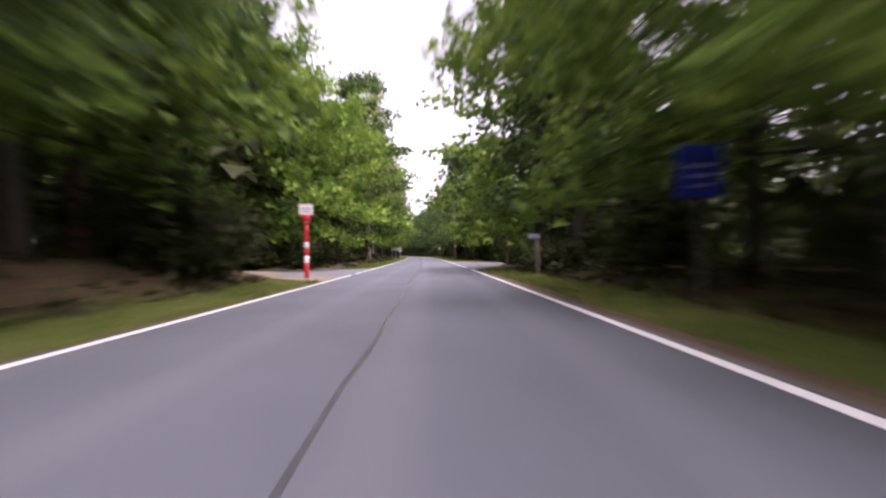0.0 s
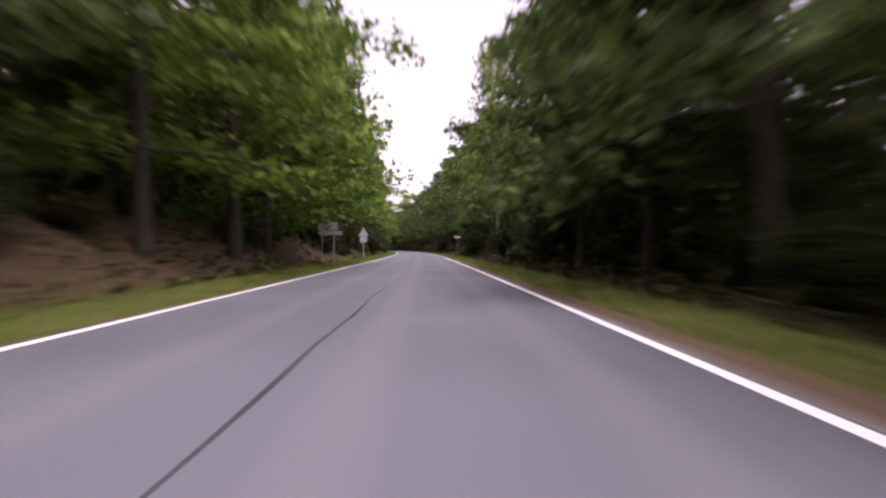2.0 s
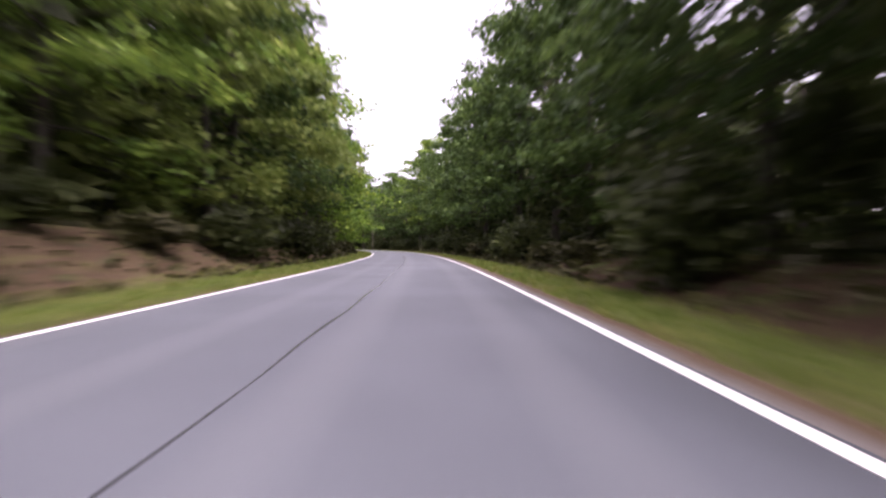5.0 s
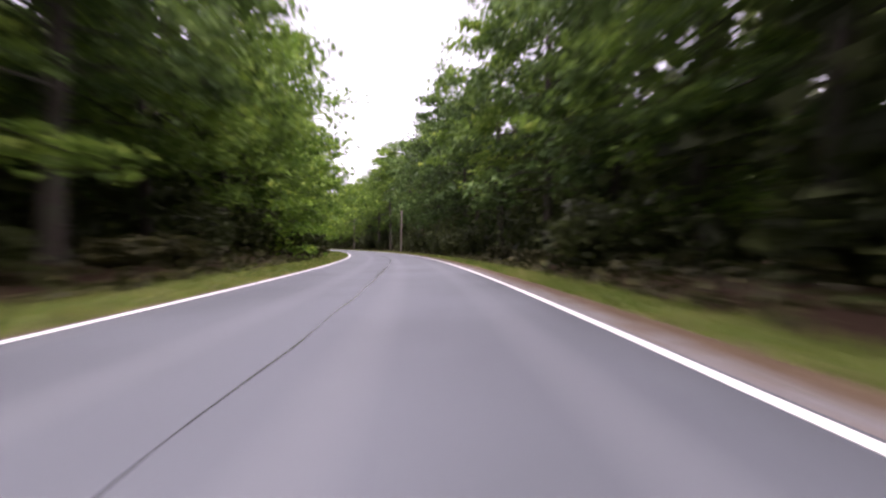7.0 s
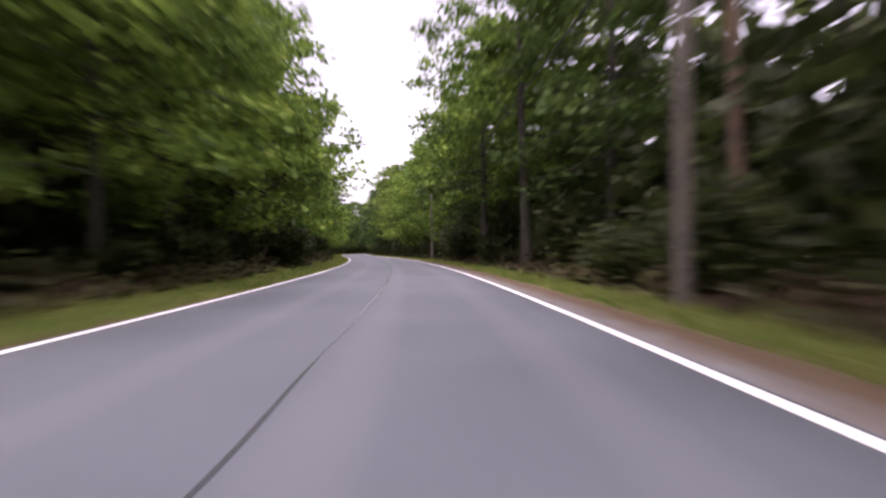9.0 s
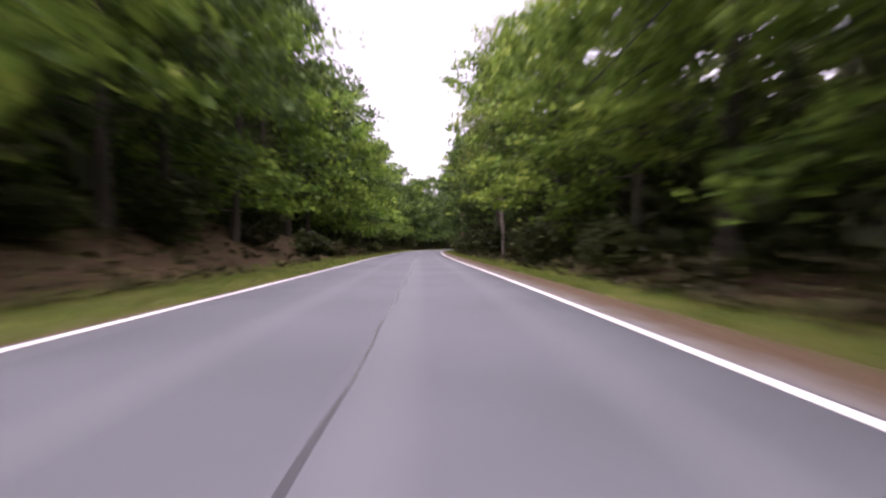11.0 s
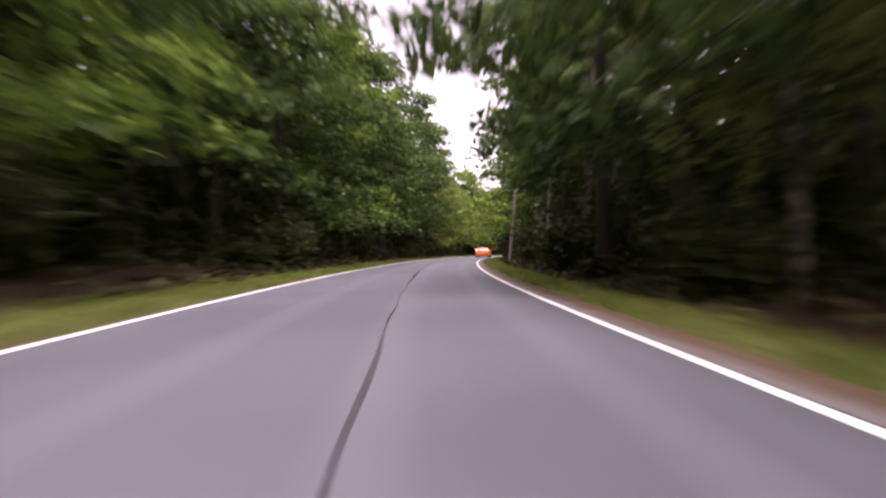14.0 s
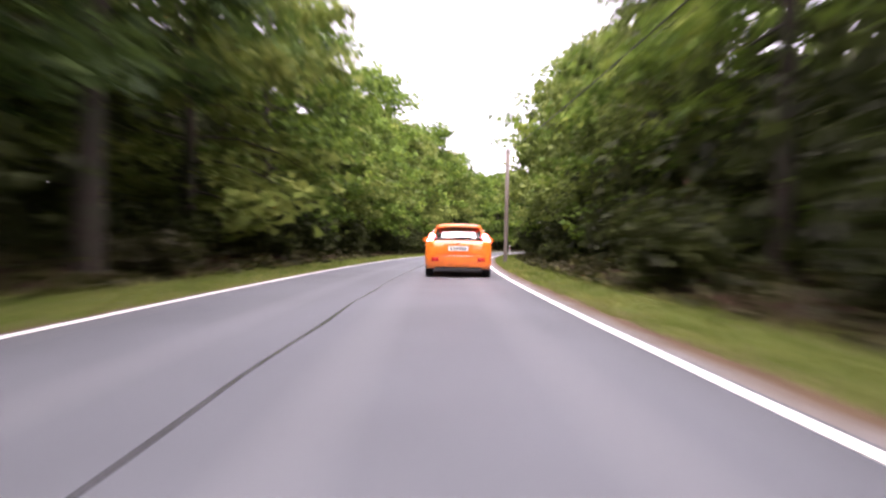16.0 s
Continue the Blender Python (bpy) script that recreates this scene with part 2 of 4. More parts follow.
NEEDLE = leaf_mat("needle", [(0.0, (0.014, 0.026, 0.013)), (0.5, (0.030, 0.052, 0.026)), (1.0, (0.075, 0.100, 0.045))], 0.25)
GRASS = leaf_mat("grass_blade", [(0.0, (0.070, 0.120, 0.020)), (0.5, (0.135, 0.195, 0.036)), (1.0, (0.26, 0.26, 0.085))], 0.3)
STEEL = rough_mat("galvanised_steel", (0.30, 0.30, 0.31), (0.46, 0.46, 0.47), 12, 0.55, 0.1, 0.7)


# ---- building helpers ----
def mesh(name, verts, faces, material=None, smooth=False):
    me = bpy.data.meshes.new(name)
    me.from_pydata(np.asarray(verts, float).reshape(-1, 3).tolist(), [], [list(map(int, f)) for f in faces])
    if material:
        me.materials.append(material)
    if smooth:
        me.polygons.foreach_set("use_smooth", [True] * len(me.polygons))
    me.update()
    return me


def part(name, me, parent=None, material=None, label="", m=None):
    """Links a mesh (or a bmesh) as one object under a thing or a part."""
    if isinstance(me, bmesh.types.BMesh):
        bm, me = me, bpy.data.meshes.new(name)
        bm.to_mesh(me)
        bm.free()
    if material and not me.materials:
        me.materials.append(material)
    ob = new(name, me)
    if parent:
        ob.parent = parent
    if m is not None:
        ob.matrix_basis = m
    if label:
        ob["label"] = label
    return ob


def empty(name, m):
    ob = new(name)
    ob.empty_display_size = 0.2
    ob.matrix_basis = m
    return ob


def place(s, lat, z=0.0, turn=0.0):
    """A pose beside the road: y along the road, x to its right."""
    x, y = at(s, lat)
    return pose(float(x), float(y), z, 0, 0, math.degrees(float(heading(s))) + turn)


def box(w, d, h, z0=0.0, bevel=0.0, x=0.0, y=0.0):
    bm = bmesh.new()
    bmesh.ops.create_cube(bm, size=1.0)
    bmesh.ops.scale(bm, vec=(w, d, h), verts=bm.verts)
    bmesh.ops.translate(bm, vec=(x, y, z0 + h / 2), verts=bm.verts)
    if bevel:
        bmesh.ops.bevel(bm, geom=bm.edges[:], offset=bevel, segments=2, affect="EDGES")
    return bm


def tube(points, radii, sides=7):
    """A tapered tube along points: vertices and faces."""
    pts = np.asarray(points, float)
    d = np.gradient(pts, axis=0)
    d /= np.linalg.norm(d, axis=1)[:, None] + 1e-9
    up = np.where(np.abs(d[:, 2:3]) > 0.9, [[1.0, 0, 0]], [[0, 0, 1.0]])
    u = np.cross(d, up)
    u /= np.linalg.norm(u, axis=1)[:, None]
    v = np.cross(d, u)
    a = np.arange(sides) * 2 * np.pi / sides
    r = np.asarray(radii, float)[:, None, None]
    ring = pts[:, None] + r * (np.cos(a)[None, :, None] * u[:, None] + np.sin(a)[None, :, None] * v[:, None])
    n, faces = len(pts), []
    for i in range(n - 1):
        for j in range(sides):
            k = (j + 1) % sides
            faces.append((i * sides + j, i * sides + k, (i + 1) * sides + k, (i + 1) * sides + j))
    faces.append(tuple((n - 1) * sides + j for j in range(sides)))
    return ring.reshape(-1, 3), faces


def gather(pieces):
    verts, faces, base = [], [], 0
    for v, f in pieces:
        verts.append(np.asarray(v))
        faces += [tuple(i + base for i in q) for q in f]
        base += len(v)
    return np.concatenate(verts), faces


def cylinder(r1, r2, z0, z1, sides=12, x=0.0, y=0.0):
    return tube([(x, y, z0), (x, y, (z0 + z1) / 2), (x, y, z1)], [r1, (r1 + r2) / 2, r2], sides)


def leaf_mesh(name, centres, along, across, material):
    """Many pointed leaf blades, one triangle each."""
    c, u, v = (np.asarray(a, float) for a in (centres, along, across))
    q = np.stack([c - u / 2 + v / 2, c - u / 2 - v / 2, c + u / 2], 1).reshape(-1, 3)
    n = len(c)
    me = bpy.data.meshes.new(name)
    me.vertices.add(3 * n)
    me.vertices.foreach_set("co", q.astype(np.float32).ravel())
    me.loops.add(3 * n)
    me.loops.foreach_set("vertex_index", np.arange(3 * n, dtype=np.int32))
    me.polygons.add(n)
    me.polygons.foreach_set("loop_start", np.arange(0, 3 * n, 3, dtype=np.int32))
    me.polygons.foreach_set("loop_total", np.full(n, 3, dtype=np.int32))
    me.materials.append(material)
    me.update(calc_edges=True)
    me.validate()
    return me


def spray(rng, n, size, flat=0.5):
    """Random blade directions and lengths; flat: how far they lie level."""
    u = rng.normal(size=(n, 3))
    u[:, 2] *= 1 - flat
    u /= np.linalg.norm(u, axis=1)[:, None]
    w = rng.normal(size=(n, 3))
    w[:, 2] *= 1 - flat * 0.5
    w -= (w * u).sum(1)[:, None] * u
    w /= np.linalg.norm(w, axis=1)[:, None]
    k = size * rng.uniform(0.65, 1.35, n)[:, None]
    return u * k, w * k * 0.80


# ---- ground, road ----
def smooth_step(x, a, b):
    t = np.clip((x - a) / (b - a), 0, 1)
    return t * t * (3 - 2 * t)


BANK_S = [-60, -5, 15, 20, 30, 36, 48, 60, 110, 125, 150, 170, 245, 262, 300, 320, 344, 356, 640]
BANK_LEFT = [0.9, 0.9, 0.9, 0.0, 0.0, 0.45, 0.8, 2.0, 2.2, 1.7, 1.3, 0.5, 0.35, 0.4, 0.6, 1.9, 1.3, 0.35, 0.25]
BANK_RIGHT = [0.1, 0.1, 0.1, 0.1, -0.6, -2.3, -2.3, -0.4, 0.8, 0.7, 0.4, 0.1, 0.15, 0.35, 0.25, 0.15, 0.1, 0.05, 0.05]


# where gravel, litter and grass end beside the road, to the right and to the left
VERGE_S = [-60, 2, 20, 44, 50, 56, 62, 82, 110, 150, 177, 205, 232, 262, 310, 327, 352, 366, 380, 406, 420, 440, 640]
GRAVEL_R = [2.9, 2.9, 2.9, 2.9, 2.9, 2.89, 2.89, 2.88, 2.86, 2.95, 3.12, 3.12, 3.12, 3.08, 3.06, 3.12, 3.05, 3.05, 3.02, 3.0, 3.0, 2.98, 3.0]
LITTER_R = [3.2, 3.2, 3.2, 3.3, 3.4, 3.32, 3.3, 3.2, 3.05, 3.2, 3.5, 3.55, 3.6, 3.65, 3.75, 3.85, 3.75, 3.52, 3.42, 3.3, 3.26, 3.2, 3.2]
GRASS_R = [4.4, 4.4, 4.3, 6.0, 6.0, 5.2, 4.3, 4.2, 4.3, 4.3, 4.3, 4.3, 4.4, 4.6, 4.9, 5.0, 4.8, 4.4, 4.4, 4.3, 4.4, 4.6, 4.6]
GRAVEL_L, LITTER_L, GRASS_L = 2.78, 2.92, 4.9


def verge(s, lat):
    """Where gravel, litter and grass end at s, on the side of lat."""
    right = np.asarray(lat) > 0
    return [np.where(right, np.interp(s, VERGE_S, r), l) for r, l in ((GRAVEL_R, GRAVEL_L), (LITTER_R, LITTER_L), (GRASS_R, GRASS_L))]


def ground_zone(s, lat):
    """0 to 1 over the gravel, to 2 over the litter, to 3 over the grass, then the forest floor."""
    d = np.abs(lat)
    a, b, c = verge(s, lat)
    z = np.where(d < a, (d - 2.66) / (a - 2.66), np.where(d < b, 1 + (d - a) / (b - a), np.where(d < c, 2 + (d - b) / (c - b), 3 + (d - c))))
    return np.clip(z, 0, 9)


def bare_bank(s, lat):
    """How bare and dry the banks beside the road lie."""
    left = smooth_step(np.interp(s, BANK_S, BANK_LEFT), 0.45, 0.85)
    right = 0.25 * smooth_step(np.interp(s, BANK_S, BANK_RIGHT), 0.3, 0.7)
    return np.where(np.asarray(lat) < 0, left, right) * (1 - smooth_step(np.abs(lat), 9.0, 12.0))


def ground_z(s, lat):
    """Height of the ground beside the road; the asphalt lies at zero."""
    s, lat = np.asarray(s, float), np.asarray(lat, float)
    left = np.interp(s, BANK_S, BANK_LEFT)
    right = np.interp(s, BANK_S, BANK_RIGHT)
    d = np.abs(lat)
    foot = np.where(lat > 0, np.interp(s, [24, 30, 50, 56], [4.4, 6.1, 6.1, 4.4]), 4.4)
    rise = np.where(lat < 0, left, right) * smooth_step(d, foot, foot + 2.8 + 2.0 * np.clip(np.where(lat < 0, left, right) - 0.8, 0, 2))
    dell = -1.9 * smooth_step(lat, 9.5, 14) * smooth_step(s, 44, 54) * (1 - smooth_step(s, 72, 90))
    roll = 0.10 * np.sin(s * 0.31 + d * 0.9) * np.sin(s * 0.083 + 1.3) * smooth_step(d, 4.0, 7.0)
    edge = -0.010 * smooth_step(d, 2.75, 2.95) * (1 - smooth_step(d, 3.3, 4.2))
    return np.where(d < 2.72, -0.12 * np.ones_like(d), rise + dell + roll + edge - 0.012)


def strip(name, s, lats, z_fn, material):
    """A sheet along the road with the way from its axis stored on each vertex."""
    ss, ll = np.meshgrid(s, lats, indexing="ij")
    x, y = at(ss, ll)
    v = np.stack([x, y, z_fn(ss, ll)], -1).reshape(-1, 3)
    n, k = len(s), len(lats)
    i = (np.arange(n - 1)[:, None] * k + np.arange(k - 1)[None]).ravel()
    f = np.stack([i, i + 1, i + k + 1, i + k], 1)
    me = mesh(name, v, f, material, True)
    stored = {"zone": ground_zone(ss, ll), "bare": bare_bank(ss, ll)} if name == "ground" else {"lat": ll}
    for key, values in stored.items():
        me.attributes.new(key, "FLOAT", "POINT").data.foreach_set("value", values.ravel().astype(np.float32))
    return me, v


SS = np.arange(-60, 641, 2.0)
side = np.array([2.62, 2.74, 2.8, 2.88, 2.98, 3.1, 3.25, 3.42, 3.6, 3.8, 4.0, 4.2, 4.5, 4.9, 5.5, 6.2, 6.6, 7.0, 7.7, 8.5, 9.3, 10.2, 11, 12.5, 15, 18, 22, 32, 45])
lats = np.concatenate([-side[::-1], [0.0], side])


def far_drop(s, lat):
    return ground_z(s, lat) - 2.9 * smooth_step(np.abs(lat), 24, 45)


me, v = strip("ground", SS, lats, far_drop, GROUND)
# the sheet goes on, level, to the horizon
bm = bmesh.new()
bm.from_mesh(me)
far = bmesh.ops.create_circle(bm, cap_ends=True, segments=48, radius=3000)["verts"]
bmesh.ops.translate(bm, vec=(-80, 300, -2.95), verts=far)
layer = bm.verts.layers.float["zone"]
for q in far:
    q[layer] = 30.0
bm.to_mesh(me)
bm.free()
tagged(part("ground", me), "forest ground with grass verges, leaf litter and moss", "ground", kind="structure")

ROAD_LATS = np.array([-2.80, -2.77, -2.2, -1.2, 0, 1.2, 2.2, 2.78, 2.81])


def road_z(s, lat):
    return np.where(np.abs(lat) > 2.79, -0.06, 0.0) + 0 * s


me, _ = strip("road", SS, ROAD_LATS, road_z, ASPHALT)
road = tagged(part("road", me), "narrow grey asphalt forest road with worn surface", "road", kind="structure")


def ribbon(name, s, lat_of, width, z, material, parent, label=""):
    """A flat band laid on the road along s."""
    s = np.asarray(s, float)
    c = np.array([lat_of(q) for q in s])
    w = np.array([width(q) for q in s]) if callable(width) else np.full(len(s), width)
    xl, yl = at(s, c - w / 2)
    xr, yr = at(s, c + w / 2)
    n = len(s)
    top = np.concatenate([np.stack([xl, yl, np.full(n, z)], 1), np.stack([xr, yr, np.full(n, z)], 1)])
    low = top - [0, 0, z + 0.01]
    v = np.concatenate([top, low])
    f = [(i, n + i, n + i + 1, i + 1) for i in range(n - 1)]
    f += [(i, i + 1, 2 * n + i + 1, 2 * n + i) for i in range(n - 1)]
    f += [(n + i + 1, n + i, 3 * n + i, 3 * n + i + 1) for i in range(n - 1)]
    return part(name, mesh(name, v, f, material), parent, label=label)


def left_line(s):
    return -W


def right_line(s):
    return W + 0.03


LINE_W = 0.11
JUNCTION_R, JUNCTION_L = (25.4, 48.8), (20.1, 27.9)
PERIOD, DASH = 2.3, 1.5
for name, fn, gap, last in (("edge_line", left_line, JUNCTION_L, 26.75), ("edge_line", right_line, JUNCTION_R, 46.8)):
    ribbon(name, np.arange(-60, gap[0] + 0.1, 2.0), fn, LINE_W, 0.005, PAINT, road, "solid white edge line")
    ribbon(name, np.arange(gap[1], 640, 2.0), fn, LINE_W, 0.005, PAINT, road, "solid white edge line")
    q = last
    while q - 1.3 > gap[0]:
        ribbon("dash", np.array([q - DASH / 2, q, q + DASH / 2]), fn, LINE_W, 0.005, PAINT, road)
        q -= PERIOD

# the seam between the two asphalt lanes
SEAM_S = [-60, 2, 15, 29, 42, 56, 69, 83, 96, 110, 177, 191, 204, 218, 231, 245, 307, 312, 326, 339, 353, 366, 380, 393, 407, 420, 434, 460, 640]
SEAM = [0.1, 0.09, 0.0, 0.05, 0.0, -0.16, -0.09, 0.04, -0.10, -0.13, 0.10, -0.21, -0.20, 0.06, 0.01, 0.03, 0.17, 0.20, 0.18, 0.29, 0.48, 0.52, 0.29, 0.14, -0.25, -0.34, -0.24, -0.05, 0.0]


def seam(s):
    return float(np.interp(s, SEAM_S, SEAM)) + 0.02 * math.sin(s * 1.7)


ribbon("tar_seam", np.arange(-60, 640, 1.0), seam, lambda s: 0.030 + 0.09 * math.exp(-((s - 205) / 3.2) ** 2) + 0.05 * math.exp(-((s - 394) / 3.0) ** 2) + 0.014 * math.sin(s * 0.45) + 0.010 * math.sin(s * 1.9), 0.003, TAR, road, "dark tar seam along the middle")


def mouth(name, rows, material, label, lift=0.012):
    """A side road's mouth from rows of (lat, s from, s to), draped on the ground."""
    rows = np.asarray(rows, float)
    lat = np.linspace(rows[0, 0], rows[-1, 0], 40)
    order = np.argsort(rows[:, 0])
    a = np.interp(lat, rows[order, 0], rows[order, 1])
    b = np.interp(lat, rows[order, 0], rows[order, 2])
    k = 14
    t = np.linspace(0, 1, k)
    s = a[:, None] + (b - a)[:, None] * t[None]
    ll = np.repeat(lat[:, None], k, 1)
    x, y = at(s, ll)
    z = np.where(np.abs(ll) < 2.76, -0.004, ground_z(s, ll) + 0.004 + lift * smooth_step(np.abs(ll), 2.75, 3.6) + 0.05 * smooth_step(np.abs(ll), 6, 9))
    v = np.stack([x, y, z], -1).reshape(-1, 3)
    i = (np.arange(39)[:, None] * k + np.arange(k - 1)[None]).ravel()
    f = np.stack([i, i + 1, i + k + 1, i + k], 1)
    if rows[-1, 0] < rows[0, 0]:
        f = f[:, ::-1]
    me = mesh(name, v, f[:, ::-1], material, True)
    return tagged(part(name, me), label, "side road", kind="structure")


mouth("side_road", [(2.70, 23.5, 54), (3.0, 24.5, 52), (3.5, 26.5, 48.0), (4.2, 28.8, 46.0), (5.0, 31.5, 45.0), (5.8, 35, 44.8), (6.6, 38, 45.8), (7.6, 40, 47.0), (10, 42.5, 49.2), (16, 48, 54.8), (30, 61, 68)], SIDE_ASPHALT, "paved side road with sandy edges branching into the forest")
mouth("track_mouth", [(-2.70, 17.5, 30.5), (-3.8, 19.3, 28), (-5.5, 20.4, 26.8), (-8, 20.8, 26.3)], SIDE_ASPHALT, "paved mouth of a forest track")
mouth("forest_track", [(-2.78, 15.6, 18.4), (-3.8, 16.4, 19.6), (-5.5, 17.4, 20.8), (-7.6, 18.6, 26.4), (-9, 20.5, 26), (-18, 22, 27), (-30, 24, 29)], SAND, "sandy forest track joining the road", 0.018)
mouth("sand_edge", [(2.9, 51.4, 53.6), (3.4, 47.6, 48.7), (3.9, 45.6, 46.8), (4.4, 44.0, 45.9), (5.0, 42.9, 45.2), (5.8, 42.8, 45.0), (7, 44.4, 46.6), (10, 47.0, 49.2)], SAND, "strip of pale sand along the side road", 0.024)
mouth("sand_edge", [(3.2, 24.0, 25.2), (4.0, 26.9, 28.3), (5.0, 30.4, 32.0), (5.8, 33.9, 35.4), (6.6, 37.0, 38.3), (7.6, 39.0, 40.2), (10, 41.6, 42.7)], SAND, "strip of sand and litter along the side road", 0.024)
mouth("sand_bank", [(-4.3, 31.0, 33.5), (-4.7, 30.0, 37), (-5.4, 28.8, 41), (-6.2, 28.2, 43), (-7.4, 27.6, 44), (-9.0, 27.5, 42)], SAND, "bare sandy bank with dry grass beside the track", 0.022)
ribbon("sand_smear", np.arange(38.0, 44.1, 0.5), lambda s: 4.15 + 0.2 * (s - 38) + 0.05 * math.sin(s * 4), lambda s: 0.08 + 0.8 * math.sin((s - 37.9) / 6.3 * math.pi) ** 2, 0.030, SAND, road, "smear of sand washed over the asphalt")


# ---- trees ----
def limb(rng, base, az, length, rise, droop, r, segs=3):
    t = np.linspace(0, 1, segs + 1)
    side = rng.normal(0, 0.10) * length
    x = t * length
    z = rise * length * t - droop * length * t ** 2
    p = np.stack([np.cos(az) * x - np.sin(az) * side * t ** 2, np.sin(az) * x + np.cos(az) * side * t ** 2, z], 1) + base
    return p, r * (1 - 0.85 * t)


def trunk_line(rng, height, lean=0.02, wobble=0.12):
    t = np.linspace(0, 1, 9)
    a = rng.uniform(0, 6.28)
    off = wobble * np.sin(t * rng.uniform(3, 6)) * t
    return np.stack([np.cos(a) * (off + lean * height * t), np.sin(a) * (off + lean * height * t), t * height], 1)


def tree_thing(name, label, wood, wood_mat, crown, category="tree"):
    root = empty(name, Matrix.Identity(4))
    part("trunk", mesh("trunk", *wood, wood_mat, True), root)
    part("crown", crown, root)
    return tagged(root, label, category, "roadside trees")


def broadleaf(seed, height, radius, low, material, label, n_limbs=30, leaf=0.30, count=3900, bark=None, dome=False):
    """A tapered trunk, layered limbs and a ragged crown of many leaf sprays; low: where the lowest limbs sit."""
    rng = np.random.default_rng(seed)
    line = trunk_line(rng, height * 0.93)
    r0 = 0.011 * height + 0.03
    pieces = [tube(line, r0 * np.array([1.35, 1.0, 0.92, 0.84, 0.72, 0.6, 0.45, 0.28, 0.08]), 9)]
    cs, us, vs = [], [], []
    per = count // (n_limbs * 7)
    for i in range(n_limbs):
        h = low + (0.97 - low) * ((i + rng.uniform(0, 0.9)) / n_limbs)
        k = (h - low) / (1 - low)
        prof = (0.72 + 0.40 * math.sin(math.pi * min(1, k * 1.25 + 0.10))) * (1 - max(0, k - 0.5) ** 1.6 * 1.9)
        length = max(0.8, radius * prof * rng.uniform(0.72, 1.18))
        if dome:
            length = max(0.5, radius * (1 - k) ** 0.40 * rng.uniform(0.85, 1.06))
        az = i * 2.399 + rng.normal(0, 0.35)
        base = np.array([np.interp(h * height, line[:, 2], line[:, j]) for j in range(3)])
        pts, rad = limb(rng, base, az, length, rng.uniform(0.15, 0.5) * (0.4 + k), rng.uniform(0.10, 0.45) * (1.25 - k), 0.30 * r0 * (1.15 - k))
        pieces.append(tube(pts, rad, 3))
        for t in (0.38, 0.54, 0.67, 0.78, 0.88, 0.97, 1.05):
            c = pts[0] + (pts[-1] - pts[0]) * t
            c[2] = np.interp(t, np.linspace(0, 1, len(pts)), pts[:, 2])
            c = c + rng.normal(0, [0.42, 0.42, 0.24]) * (0.5 if dome else 1.0)
            spread = rng.uniform(0.38, 0.80) * (0.55 + 0.16 * radius)
            n = int(per * rng.uniform(0.6, 1.4))
            q = np.clip(rng.normal(size=(n, 3)), -1.7, 1.7) * [spread, spread, spread * 0.42] * 0.62
            cs.append(c + q - np.array([0, 0, 0.22]) * (np.hypot(q[:, 0], q[:, 1]) ** 2)[:, None])
            u, v = spray(rng, n, leaf, 0.45)
            us.append(u), vs.append(v)
    crown = leaf_mesh("crown", np.concatenate(cs), np.concatenate(us), np.concatenate(vs), material)
    return tree_thing("broadleaf_tree", label, gather(pieces), bark or BARK, crown)


def spruce(seed, height, radius, low, label):
    rng = np.random.default_rng(seed)
    line = trunk_line(rng, height, 0.005, 0.04)
    r0 = 0.010 * height + 0.03
    pieces = [tube(line, r0 * np.linspace(1.2, 0.06, 9), 8)]
    cs, us, vs = [], [], []
    z = low * height
    while z < height * 0.985:
        k = (z / height - low) / (1 - low)
        length0 = radius * (1 - k) ** 0.8 + 0.15
        for j in range(6):
            az = rng.uniform(0, 6.28)
            length = length0 * rng.uniform(0.75, 1.15)
            pts, rad = limb(rng, np.array([0, 0, z + rng.normal(0, 0.15)]) + line[min(8, int(k * 8))] * [1, 1, 0], az, length, 0.12 + 0.35 * k, 0.42 * (1 - 0.5 * k), 0.02 + 0.02 * (1 - k), 3)
            pieces.append(tube(pts, rad, 3))
            n = int(14 + 44 * length / radius)
            t = rng.uniform(0.12, 1.05, n)
            c = np.stack([np.interp(t, np.linspace(0, 1, len(pts)), pts[:, a]) for a in range(3)], 1)
            d = (pts[-1] - pts[0]) / (np.linalg.norm(pts[-1] - pts[0]) + 1e-6)
            side = np.cross(d, [0, 0, 1.0])
            sgn = rng.choice([-1, 1], n)[:, None]
            u = d * 0.75 + side * sgn * 0.75 + rng.normal(0, 0.22, (n, 3)) - np.array([0, 0, 0.45])
            u /= np.linalg.norm(u, axis=1)[:, None]
            ln = rng.uniform(0.35, 0.75, n)[:, None]
            w = np.cross(u, rng.normal(size=(n, 3)))
            w /= np.linalg.norm(w, axis=1)[:, None]
            cs.append(c + u * ln * 0.4), us.append(u * ln), vs.append(w * 0.22)
        z += 0.42 + 0.25 * (1 - k)
    crown = leaf_mesh("crown", np.concatenate(cs), np.concatenate(us), np.concatenate(vs), NEEDLE)
    return tree_thing("spruce_tree", label, gather(pieces), BARK, crown)


